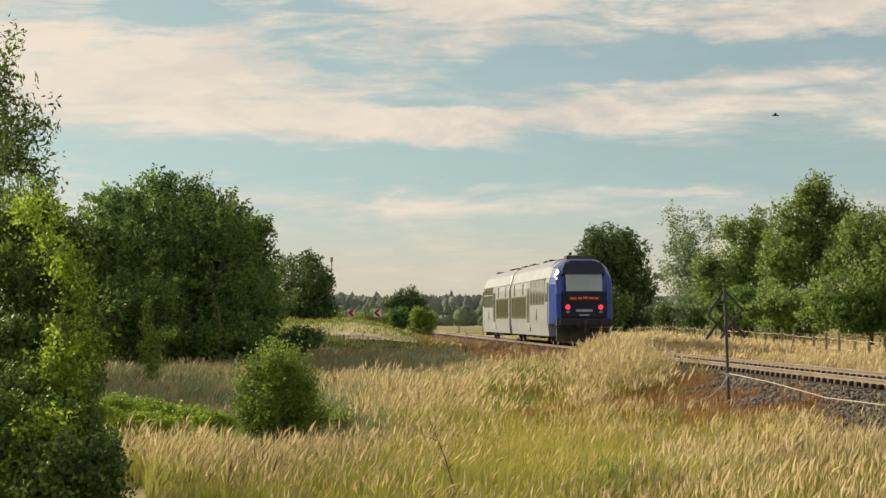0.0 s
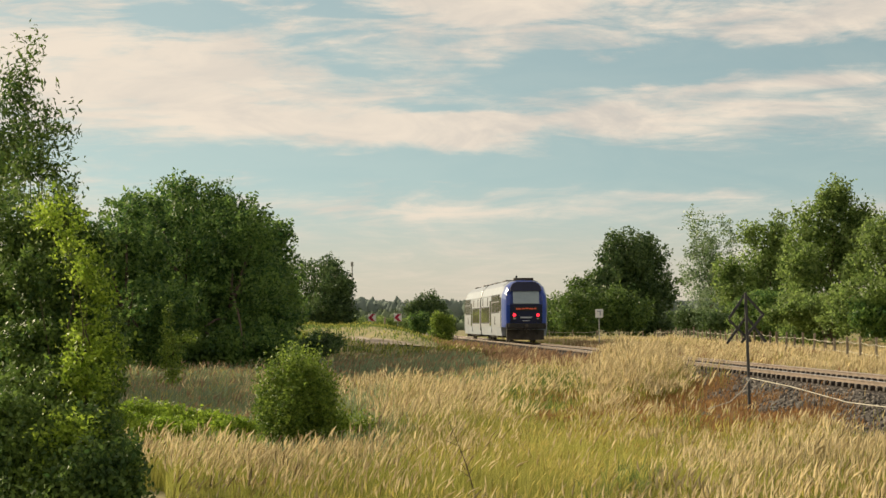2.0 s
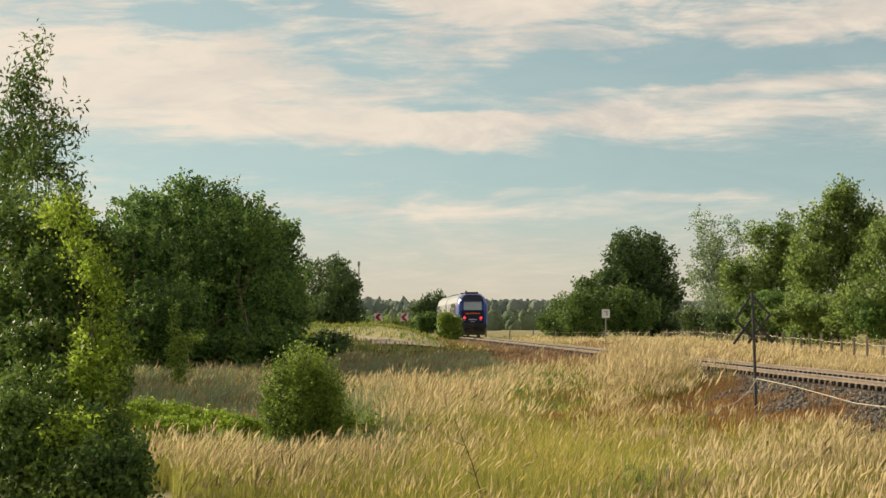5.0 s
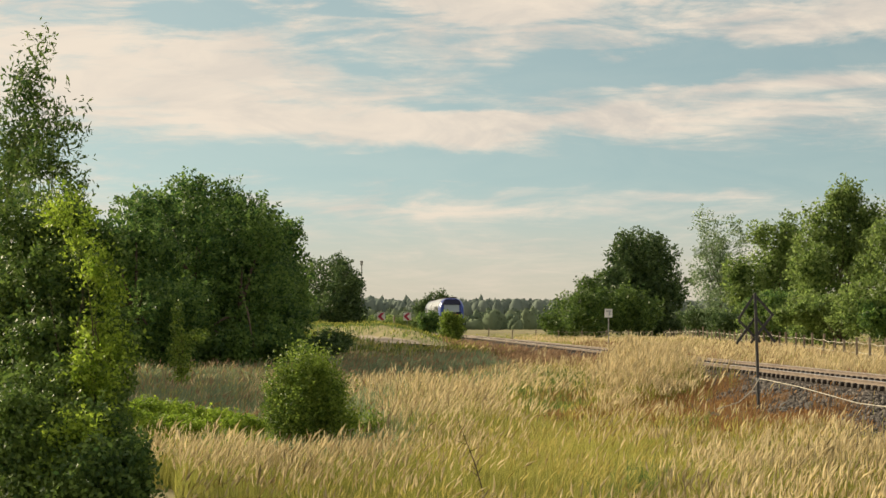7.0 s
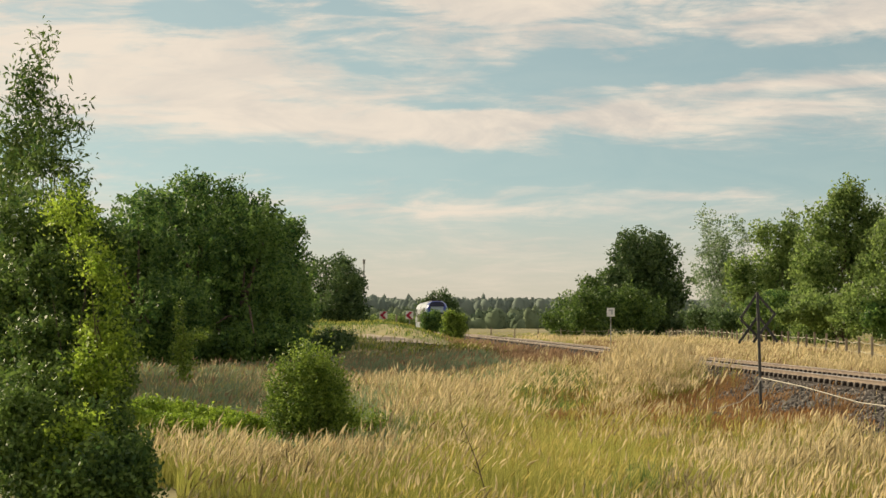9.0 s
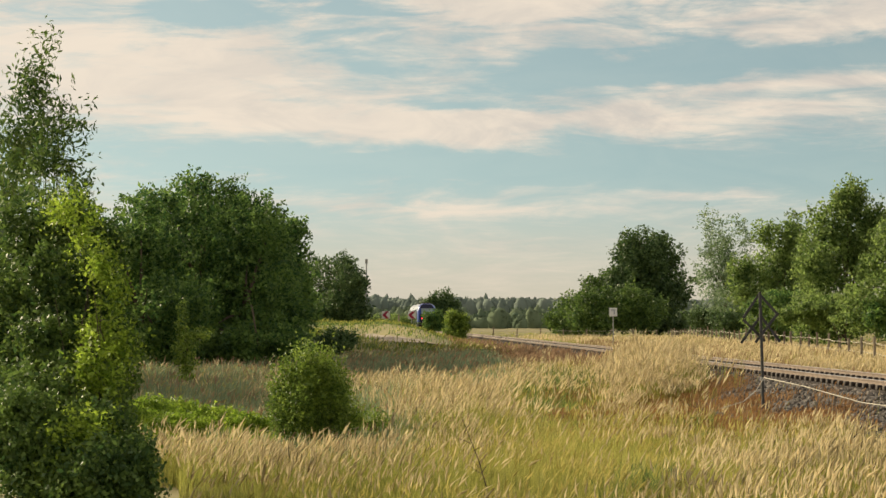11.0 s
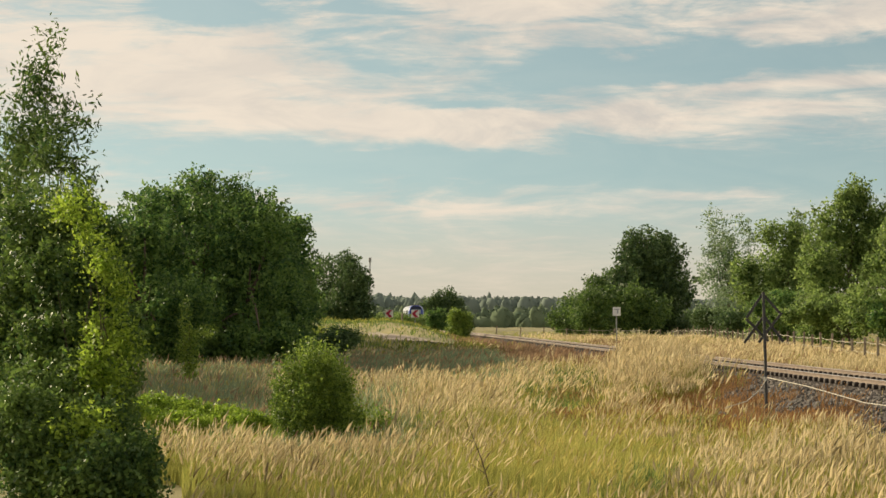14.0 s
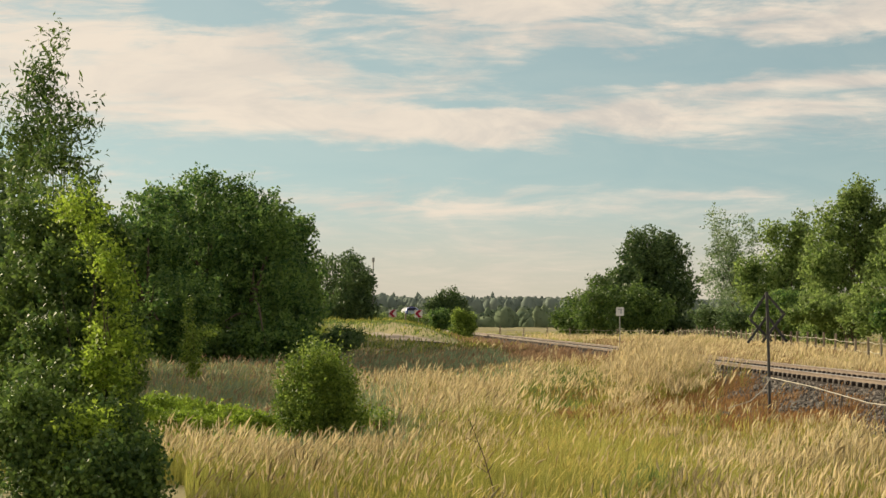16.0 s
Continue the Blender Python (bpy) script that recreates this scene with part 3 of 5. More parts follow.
def train():
    tn = empty("railcar_train", Matrix(), "white and blue two-car diesel railcar running along the track", "train")

    def half_train(flip):
        def b(bm):
            if flip:
                bmesh.ops.rotate(bm, verts=bm.verts, cent=(0, TRAIN_LENGTH / 2, 0), matrix=Matrix.Rotation(math.pi, 3, "Z"))
            return bm

        car = part("car_body", b(loft([section(1.40, 3.86, 1.5), section(1.44, 3.90, 2.6), section(1.44, 3.90, 20.2), section(1.36, 3.84, 20.42)])), M["white"], tn, "white painted car body")
        nose = part("cab_nose", b(loft([section(1.20, 3.50, 0.0, 1.2, 0.30), section(1.24, 3.66, 0.10, 1.05, 0.28), section(1.30, 3.80, 0.45, 0.95, 0.22), section(1.395, 3.855, 1.5)])), M["blue"], tn, "blue painted cab front")
        part("roof_skin", b(loft([[(x, y, z) for x, z in ((-1.30, 3.30), (-1.20, 3.52), (-0.87, 3.82), (-0.45, 3.915), (0.45, 3.915), (0.87, 3.82), (1.20, 3.52), (1.30, 3.30), (0.4, 3.2), (-0.4, 3.2))] for y in (2.4, 20.1)])), M["silver"], car, "pale grey roof")
        part("skirt", b(loft([[(x, y, z) for x, z in ((-1.36, 0.42), (-1.435, 0.97), (1.435, 0.97), (1.36, 0.42))] for y in (1.6, 20.2)])), M["skirt"], car, "grey-blue lower skirt")
        # cab face
        face = part("face_panel", b(box(-0.98, 0.98, -0.07, 0.03, 1.22, 2.36, 0.03)), M["navy"], nose, "dark glossy front panel")
        bm = box(-0.80, 0.80, -0.02, 0.06, -0.42, 0.42, 0.02)
        bmesh.ops.rotate(bm, verts=bm.verts, matrix=Matrix.Rotation(radians(-17), 3, "X"))
        bmesh.ops.translate(bm, verts=bm.verts, vec=(0, 0.075, 2.78))
        part("windscreen", b(bm), M["screen"], nose, "windscreen with a pale blind")
        arch = [(-0.96, 3.16), (-0.93, 3.40), (-0.80, 3.62), (-0.55, 3.74), (0.55, 3.74), (0.80, 3.62), (0.93, 3.40), (0.96, 3.16)]
        part("brow_panel", b(loft([[(x * k, 0.135 + (z - 3.16) * 0.62 + dy, z) for x, z in arch] for dy, k in ((-0.03, 0.97), (0.0, 1.0), (0.35, 1.0))])), M["navy"], nose, "dark panel above the windscreen")
        part("destination_display", b(box(-0.70, 0.74, -0.10, -0.05, 1.96, 2.20)), M["black"], nose)
        for x0, x1, z0 in ((-0.62, -0.34, 2.03), (-0.28, -0.10, 2.04), (-0.05, 0.14, 2.06), (0.19, 0.40, 2.04), (0.45, 0.62, 2.04)):
            part("display_bar", b(box(x0, x1, -0.115, -0.098, z0, z0 + 0.09)), M["amber"], nose, "lit amber line of the display")
        for sx in (-1, 1):
            lamp = bmesh.new()
            bmesh.ops.create_cone(lamp, cap_ends=True, segments=18, radius1=0.105, radius2=0.085, depth=0.06, matrix=pose(sx * 0.72, -0.10, 1.70, 90))
            part("tail_light" if not flip else "head_light", b(lamp), M["red_lamp"] if not flip else M["sign_white"], nose, "glowing red tail light" if not flip else "")
            part("lamp_housing", b(box(sx * 0.72 - 0.15, sx * 0.72 + 0.15, -0.085, 0, 1.38, 1.84, 0.03)), M["black"], nose)
            part("lower_lamp", b(box(sx * 0.72 - 0.07, sx * 0.72 + 0.07, -0.10, -0.08, 1.44, 1.54, 0.01)), M["galv"], nose)
            buf = joined(box(sx * 0.87 - 0.09, sx * 0.87 + 0.09, -0.42, 0.1, 0.98, 1.14, 0.02), box(sx * 0.87 - 0.24, sx * 0.87 + 0.24, -0.50, -0.42, 0.90, 1.20, 0.02))
            part("buffer", b(buf), M["black"], nose)
            part("corner_post", b(loft([[(sx * x, y, z) for x, y in ((1.00, -0.03 + (z - 1.2) * 0.02 + dz), (1.20, 0.03 + (z - 1.2) * 0.02 + dz), (1.24, 0.12 + dz), (1.0, 0.10 + dz))] for z, dz in ((1.2, 0.0), (2.3, 0.0), (2.9, 0.16))])), M["blue"], nose)
        part("number_bar", b(box(-0.36, 0.36, -0.09, -0.06, 1.50, 1.60)), M["grey"], nose, "pale line of unreadable lettering")
        part("number_bar", b(box(-0.22, 0.22, -0.09, -0.06, 1.33, 1.38)), M["grey"], nose)
        part("headstock", b(box(-1.22, 1.22, -0.10, 0.9, 0.86, 1.20, 0.04)), M["black"], nose, "black buffer beam")
        part("coupler", b(joined(box(-0.09, 0.09, -0.40, 0.2, 0.92, 1.12, 0.02), box(-0.03, 0.03, -0.46, -0.38, 0.62, 1.05, 0.01))), M["under"], nose)
        part("snow_plough", b(loft([[(x, y, z) for x, y in ((-1.15, 0.55), (0, 0.12 + 0.1 * z), (1.15, 0.55), (1.15, 0.75), (-1.15, 0.75))] for z in (0.18, 0.80)])), M["under"], nose, "dusty grey snow plough")
        for hx in (-0.55, -0.2, 0.25, 0.6):
            part("brake_hose", b(rod([(hx, -0.10, 0.95), (hx, -0.22, 0.72), (hx + 0.05, -0.18, 0.50)], 0.03, 6)), M["black"], nose)
        # side glazing and doors, both sides
        for sx in (-1, 1):
            def plate(name, y0, y1, z0, z1, mat, proud=0.012, label="", owner=car):
                x0, x1 = sorted((sx * 1.40, sx * (1.44 + proud)))
                return part(name, b(box(x0, x1, y0, y1, z0, z1, 0.006)), M[mat], owner, label)

            plate("cab_window", 1.75, 2.75, 1.95, 2.80, "glass", 0.006)
            plate("cab_door", 1.75, 2.80, 1.00, 1.90, "white", 0.004)
            band = plate("window_band", 2.95, 9.6, 1.83, 3.0, "black", 0.004, "dark window band")
            for k in range(5):
                pane = plate("window_pane", 3.02 + 1.32 * k, 4.26 + 1.32 * k, 1.90, 2.94, "glass", 0.012, "", band)
            for k in range(5):
                plate("window_frame", 3.02 + 1.32 * k, 4.26 + 1.32 * k, 2.52, 2.57, "white", 0.02, "", band)
                plate("window_frame", 4.265 + 1.32 * k, 4.335 + 1.32 * k, 1.86, 2.97, "white", 0.022, "", band)
            door = plate("passenger_door", 9.85, 11.45, 0.62, 2.90, "skirt", 0.008, "grey-blue sliding door")
            for o in (0.12, 0.86):
                plate("door_glass", 9.85 + o, 9.85 + o + 0.62, 1.0, 2.65, "glass", 0.014, "", door)
            low = plate("window_band", 11.75, 19.9, 1.18, 2.30, "black", 0.004, "dark low-floor window band")
            for k in range(4):
                plate("window_pane", 11.85 + 2.02 * k, 13.75 + 2.02 * k, 1.25, 2.24, "glass", 0.012, "", low)
            for y0, z0 in ((13.4, 2.36), (18.2, 2.36), (6.6, 1.12)):
                for k in (-1, 1):
                    bar = box(-0.05, 0.05, -0.06, 0.06, -0.26, 0.26)
                    bmesh.ops.rotate(bar, verts=bar.verts, matrix=Matrix.Rotation(radians(24 * k), 3, "X"))
                    bmesh.ops.translate(bar, verts=bar.verts, vec=(sx * 1.408, y0 + 0.10 * k, z0 + 0.26))
                    part("side_stripe", b(bar), M["under"], car)
            plate("gutter", 2.6, 20.1, 2.96, 3.02, "grey", 0.0)
        # roof gear
        for y0, y1, w, h in ((1.6, 2.6, 0.60, 0.10), (9.8, 11.0, 0.50, 0.12), (12.6, 13.4, 0.45, 0.12), (17.6, 19.4, 0.55, 0.10)):
            part("roof_unit", b(box(-w, w, y0, y1, 3.84, 3.90 + h, 0.04)), M["under"], car, "dark roof equipment box")
        part("horn", b(rod([(-0.55, 0.85, 3.88), (-0.55, 0.85, 4.02), (-0.55, 0.45, 4.04)], [0.03, 0.03, 0.07], 8)), M["black"], nose)
        # running gear
        bogie = part("bogie", b(joined(box(-1.1, 1.1, 2.3, 5.7, 0.42, 0.72, 0.04), box(-1.12, -0.98, 2.1, 5.9, 0.38, 0.62, 0.03), box(0.98, 1.12, 2.1, 5.9, 0.38, 0.62, 0.03))), M["under"], tn, "dusty motor bogie")
        for y0 in (2.95, 5.05):
            for sx in (-1, 1):
                wh = bmesh.new()
                bmesh.ops.create_cone(wh, cap_ends=True, segments=24, radius1=0.44, radius2=0.42, depth=0.13, matrix=pose(sx * 0.7535, y0, 0.425, 0, 90))
                part("wheel", b(wh), M["under"], bogie)
        for y0, y1 in ((7.5, 9.4), (10.5, 14.0)):
            part("underfloor_box", b(box(-1.2, 1.2, y0, y1, 0.28, 0.55, 0.05)), M["under"], tn)

    half_train(False)
    half_train(True)
    part("gangway", loft([section(1.445 - (0.05 if i % 2 else 0.0), 3.86 - (0.05 if i % 2 else 0.0), 20.42 + 0.096 * i, 0.7) for i in range(10)]), M["black"], tn, "black folded gangway bellows")
    jac = part("bogie", joined(box(-1.1, 1.1, 19.3, 22.4, 0.42, 0.7, 0.04), box(-1.12, -0.98, 19.1, 22.6, 0.38, 0.62, 0.03), box(0.98, 1.12, 19.1, 22.6, 0.38, 0.62, 0.03)), M["under"], tn, "shared middle bogie")
    for y0 in (19.9, 21.8):
        for sx in (-1, 1):
            wh = bmesh.new()
            bmesh.ops.create_cone(wh, cap_ends=True, segments=24, radius1=0.44, radius2=0.42, depth=0.13, matrix=pose(sx * 0.7535, y0, 0.425, 0, 90))
            part("wheel", wh, M["under"], jac)
    return tn


# ---------------------------------------------------------------- plants
def leaf_quads(c, size, slim, rng, droop=0.0, up=0.35):
    """Pointed leaves: a bent kite each, at centres c."""
    n = len(c)
    d = rng.normal(size=(n, 3))
    d[:, 2] -= droop
    d /= np.linalg.norm(d, axis=1, keepdims=True)
    nr = rng.normal(size=(n, 3))
    nr[:, 2] += up
    s = np.cross(d, nr)
    s /= np.linalg.norm(s, axis=1, keepdims=True) + 1e-6
    k = np.cross(s, d)
    L = (size * (0.6 + 0.8 * rng.random(n)))[:, None]
    w = L * slim
    v = np.stack([c - d * L * 0.5, c + s * w * 0.5 + k * L * 0.10, c + d * L * 0.5, c - s * w * 0.5 + k * L * 0.10], 1)
    return v.reshape(-1, 3)


def crown(name, lumps, n, size, mat, seed, parent, slim=0.55, twig=0.5, droop=0.0, label="", fill=0.25, per=14, lobes=9, bulge=1.0, rise=0.7):
    """lumps: centre x, y, z, half width, half height. Each lump breaks into lobes; leaves sit along twigs that grow out and up from them."""
    rng = np.random.default_rng(seed)
    L = np.array(lumps, float)
    if lobes:
        big = np.repeat(L, lobes, axis=0)
        d = rng.normal(size=(len(big), 3))
        d /= np.linalg.norm(d, axis=1, keepdims=True)
        sub = big.copy()
        sub[:, :3] += d * bulge * (0.70 + 0.26 * rng.random((len(big), 1))) * np.stack([big[:, 3], big[:, 3] * 0.9, big[:, 4]], 1)
        sub[:, 3] *= 0.26 + 0.20 * rng.random(len(big))
        sub[:, 4] *= 0.28 + 0.26 * rng.random(len(big))
        core = L.copy()
        core[:, 3:] *= 0.92
        L = np.concatenate([core, sub])
    wgt = L[:, 3] * L[:, 4]
    m = max(40, n // per)
    pick = rng.choice(len(L), size=m, p=wgt / wgt.sum())
    d = rng.normal(size=(m, 3))
    d /= np.linalg.norm(d, axis=1, keepdims=True)
    r = np.where(rng.random(m) < fill, rng.random(m) * 0.8, 0.80 + 0.20 * rng.random(m))[:, None]
    rad = np.stack([L[pick, 3], L[pick, 3] * 0.9, L[pick, 4]], 1)
    cen = L[pick, :3] + d * r * rad
    way = d * 0.75 + rng.normal(size=(m, 3)) * 0.45
    way[:, 2] += rise
    way /= np.linalg.norm(way, axis=1, keepdims=True)
    ell = twig * (0.35 + 0.9 * rng.random(m) ** 1.6)
    k = rng.integers(0, m, n)
    along_twig = rng.random(n)
    g = np.clip(rng.normal(size=(n, 3)), -1.8, 1.8) * (size * (0.35 + 0.75 * (1 - along_twig)))[:, None]
    c = cen[k] + way[k] * ((along_twig - 0.55) * ell[k])[:, None] + g
    base = float(ground_z(L[:, 0].mean(), L[:, 1].mean()))
    c = c[c[:, 2] > base + 0.05]
    me = mesh_arrays(name, leaf_quads(c, size, slim, rng, droop), np.arange(len(c) * 4), 4, [M[mat]])
    ob = new(name, me)
    ob.parent = parent
    return tagged(ob, label)


def plant(name, label, category, lumps, n, size, mat, seed, trunk=0.12, group="", slim=0.55, twig=0.0, droop=0.0, fill=0.40, limbs=7, per=14, lobes=9, bulge=1.0, rise=0.7):
    L = np.array(lumps, float)
    bx, by = float(L[:, 0].mean()), float(L[:, 1].mean())
    bz = float(ground_z(bx, by))
    ob = empty(name, Matrix(), label, category, group)
    rng = random.Random(seed)
    top = max(l[2] + 0.5 * l[4] for l in lumps)
    pieces = []
    if trunk > 0:
        mid = (bx + rng.uniform(-0.2, 0.2), by, bz + 0.45 * (top - bz))
        pieces.append(rod([(bx, by, bz - 0.15), (bx, by, bz + 0.15 * (top - bz)), mid, (mid[0] + rng.uniform(-0.3, 0.3), by, bz + 0.7 * (top - bz))], [trunk * 1.1, trunk * 0.8, trunk * 0.45, trunk * 0.1], 8))
        for i in range(limbs):
            l = lumps[i % len(lumps)]
            h = rng.uniform(0.15, 0.6)
            p = Vector((bx, by, bz + h * (top - bz)))
            q = Vector((l[0] + rng.uniform(-0.7, 0.7) * l[3], l[1] + rng.uniform(-0.7, 0.7) * l[3], l[2] + rng.uniform(-0.2, 0.8) * l[4]))
            pieces.append(rod([p, p.lerp(q, 0.5) + Vector((0, 0, 0.08 * (q - p).length)), q], [trunk * 0.45, trunk * 0.25, trunk * 0.06], 6))
        part("trunk", joined(*pieces), M["bark"], ob)
    crown("crown", lumps, n, size, mat, seed, ob, slim, twig or size * 4.5, droop, fill=fill, per=per, lobes=lobes, bulge=bulge, rise=rise)
    return ob


def strips(p, h, lean, w, rng, bend):
    """Three-step blades: p base, h height, lean vectors, w width; returns verts and triangles."""
    n = len(p)
    a = rng.random(n) * math.pi
    side = np.stack([np.cos(a), np.sin(a) * 0.5, np.zeros(n)], 1) * (w / 2)[:, None]
    up = np.zeros((n, 3))
    up[:, 2] = h
    mid = p + up * 0.55 + lean * (h * 0.22)[:, None] * bend
    tip = p + up + lean * h[:, None] * bend
    v = np.stack([p - side, p + side, mid - side * 0.8, mid + side * 0.8, tip], 1)
    f = np.array([(0, 1, 3), (0, 3, 2), (2, 3, 4)])
    return v, (f[None] + (np.arange(n) * 5)[:, None, None]), tip


def patchy(x, y, size, seed):
    """Smooth value noise over the field, 0 to 1, with patches of about the given size."""
    g = np.random.default_rng(seed).random((64, 64))
    a, b = np.asarray(x) / size + 31.0, np.asarray(y) / size + 7.0
    i, j = np.floor(a).astype(int), np.floor(b).astype(int)
    f, h = a - i, b - j
    f, h = f * f * (3 - 2 * f), h * h * (3 - 2 * h)
    w = lambda p, q: g[p % 64, q % 64]
    return (w(i, j) * (1 - f) + w(i + 1, j) * f) * (1 - h) + (w(i, j + 1) * (1 - f) + w(i + 1, j + 1) * f) * h


def spot(u, y, u0, y0, ru, ry):
    return np.exp(-((u - u0) / ru) ** 2 - ((y - y0) / ry) ** 2)


def hollow(x, y):
    """The shaded hollow round the bushes, 0 to 1; its grass colour carries shade."""
    u = x / y
    return smooth(-0.028, -0.048, u) * smooth(36, 39, y) * (1 - smooth(56, 66, y))


def sward(x, y):
    """How tall the grass stands, by place."""
    u = x / y
    off = x - (TX + TU * y)
    k = (0.56 + 0.26 * patchy(x, y, 2.6, 3) + 0.36 * patchy(x, y, 0.8, 4)) * (0.80 + 0.20 * smooth(40, 50, y))
    k *= 1 - 0.60 * hollow(x, y)
    # a tall fringe before the hollow, and tall drifts in the middle and on the bank
    k *= 1 + 0.22 * smooth(-0.02, -0.04, u) * smooth(30.5, 32.5, y) * (1 - smooth(35.5, 37.5, y))
    k *= 1 + 0.15 * spot(u, y, -0.015, 56, 0.03, 11)
    k *= 1 - 0.48 * spot(u, y, 0.037, 54, 0.019, 14)
    k *= np.where((y > 44) & (y < 82), 0.78 + 0.45 * patchy(x, y, 1.7, 31), 1.0)
    k *= np.where(off < 0, 1 - 0.42 * smooth(68, 88, y) * smooth(0.072, 0.055, u) * smooth(-0.075, -0.05, u), 1.0)
    k *= np.where((off < 0) & (y > 120) & (off > -8), 0.75, 1.0)
    k *= np.where(off > 0, 0.80, 1.0)
    k *= np.where((x > 15.6 + 0.018 * y) | ((off > 0) & (y > 236)), 0.28, 1.0)
    k *= 1 + 0.30 * spot(u, y, 0.075, 62, 0.015, 9)
    k *= 1 - 0.50 * smooth(-7.5, -6.0, off) * (off < 0) * smooth(29, 33, y) * (1 - smooth(54, 60, y))
    k *= 0.72 + 0.28 * smooth(24, 32, y)
    # the weeds under the rails stay low
    k *= np.where((off > -3.6) & (off < 0) & (y > 86), 0.62, 1.0)
    return k


def meadow(name, label, n, y0, y1, height, mats, seed, heads=0.0, width=0.006, bend=0.35, where=None, head_len=0.16, slim=0.12, power=1.0, tuft=0):
    """A stretch of grass between two depths; mats: material names of stem and seed head; tuft: stems to a tuft, 0 for an even sward."""
    rng = np.random.default_rng(seed)
    m = n // tuft if tuft else n
    y = np.sqrt(y0 * y0 + (y1 * y1 - y0 * y0) * rng.random(m) ** power)
    x = (-0.225 + 0.44 * rng.random(m)) * y
    if where is not None:
        k = where(x, y, rng)
        x, y = x[k], y[k]
    tall = 0.72 + 0.30 * rng.random(len(x)) ** 1.3
    lx, ly = 0.12 + 0.30 * rng.normal(size=len(x)), 0.25 * rng.normal(size=len(x))
    if tuft:
        cx, cy = np.repeat(x, tuft), np.repeat(y, tuft)
        spread = np.repeat(0.08 + 0.20 * rng.random(len(x)), tuft) * (0.8 + y0 / 90)
        dx, dy = rng.normal(size=len(cx)) * spread, rng.normal(size=len(cx)) * spread
        x, y, tall = cx + dx, cy + dy, np.repeat(tall, tuft)
        lx, ly = np.repeat(lx, tuft) + dx * 0.9 + 0.16 * rng.normal(size=len(x)), np.repeat(ly, tuft) + dy * 0.9 + 0.16 * rng.normal(size=len(x))
    off = x - (TX + TU * y)
    rust = mats[0] in ("rust", "dead")
    k = (np.abs(off + 0.2) > np.where(off < 0, 1.55, 3.2)) & (road_gap(x, y) > 2.2) & ((x > -0.128 * y) | (y > 34))
    # the foot of the bank is bare where the stones lie open
    if not rust:
        edge = -2.0 - np.clip(74 - y, 0, 60) * 0.068 - 0.25 * np.sin(y * 1.7 + x)
        edge = np.maximum(edge, -4.4 + 0.8 * (1 - smooth(40, 46, y)))
        k &= ~((off > edge) & (off < 0) & (y < 74) & (rng.random(len(x)) < 0.96))
        k &= ~((off > -5.4 + 0.6 * np.sin(y * 1.3)) & (off < 0) & (y < 56) & (y > 41) & (rng.random(len(x)) < 0.90))
    x, y, tall, lx, ly = x[k], y[k], tall[k], lx[k], ly[k]
    n = len(x)
    h = height * sward(x, y) * tall * (0.70 + 0.42 * rng.random(n))
    p = np.stack([x, y, stand_z(x, y) - 0.02], 1)
    lean = np.stack([lx, ly, -0.1 * np.ones(n)], 1)
    v, f, tip = strips(p, h, lean, width * (0.7 + 0.6 * rng.random(n)), rng, bend)
    verts, tris, idx = [v.reshape(-1, 3)], [f.reshape(-1, 3)], [np.zeros(len(f) * 3, int)]
    if heads:
        k = rng.random(n) < heads
        t, ln = tip[k], lean[k]
        d = ln * np.array([0.7, 0.7, 0]) + np.array([0, 0, 0.85])
        d /= np.linalg.norm(d, axis=1, keepdims=True)
        nod = d + np.array([0.26, 0.0, -0.04]) + 0.14 * rng.normal(size=d.shape)
        nod /= np.linalg.norm(nod, axis=1, keepdims=True)
        a = rng.random(len(t)) * math.pi
        s = np.stack([np.cos(a), np.sin(a), np.zeros(len(t))], 1)
        q = np.cross(s, d)
        q /= np.linalg.norm(q, axis=1, keepdims=True)
        L = (head_len * (0.5 + 0.8 * rng.random(len(t))))[:, None]
        W = L * slim * (0.7 + 0.6 * rng.random((len(t), 1)))
        c = t - d * L * 0.30
        belly = c + d * L * 0.38
        end = belly + nod * L * 0.62
        # a plume: four thin vanes from stalk to nodding tip
        hv = np.stack([c, belly + s * W * 0.5, end, belly - s * W * 0.5, belly + q * W * 0.5, belly - q * W * 0.5], 1)
        hf = np.array([(0, 1, 2), (0, 2, 3), (0, 4, 2), (0, 2, 5)])
        tris.append((hf[None] + (np.arange(len(t)) * 6)[:, None, None]).reshape(-1, 3) + len(verts[0]))
        verts.append(hv.reshape(-1, 3))
        idx.append(np.ones(len(t) * 4, int))
    me = mesh_arrays(name, np.concatenate(verts), np.concatenate(tris).reshape(-1), 3, [M[m] for m in mats], np.concatenate(idx))
    tagged(new(name, me), label, "grass", kind="stuff")


# ---------------------------------------------------------------- build the setting
ground()
road()
track()
TRAIN = train()

# big leafy trees standing together beside the road
plant("broadleaf_tree", "dense dark green broadleaf tree with a rounded crown", "tree", [(-13.33, 92.00, 4.48, 1.91, 2.02), (-14.38, 93.00, 2.25, 2.29, 2.54), (-12.16, 90.00, 1.35, 1.98, 1.73), (-14.07, 91.00, 0.46, 1.42, 1.07), (-12.38, 90.00, 0.14, 1.19, 0.81)], 30000, 0.17, "leaf", 11, 0.16, "trees by the road")
plant("broadleaf_tree", "tallest dense green tree of the roadside clump", "tree", [(-11.93, 98.00, 5.64, 2.08, 2.08), (-12.16, 97.00, 3.23, 2.74, 2.74), (-10.87, 94.00, 1.11, 2.38, 1.86), (-10.98, 93.00, 0.16, 1.95, 0.88)], 34000, 0.17, "leaf", 12, 0.2, "trees by the road")
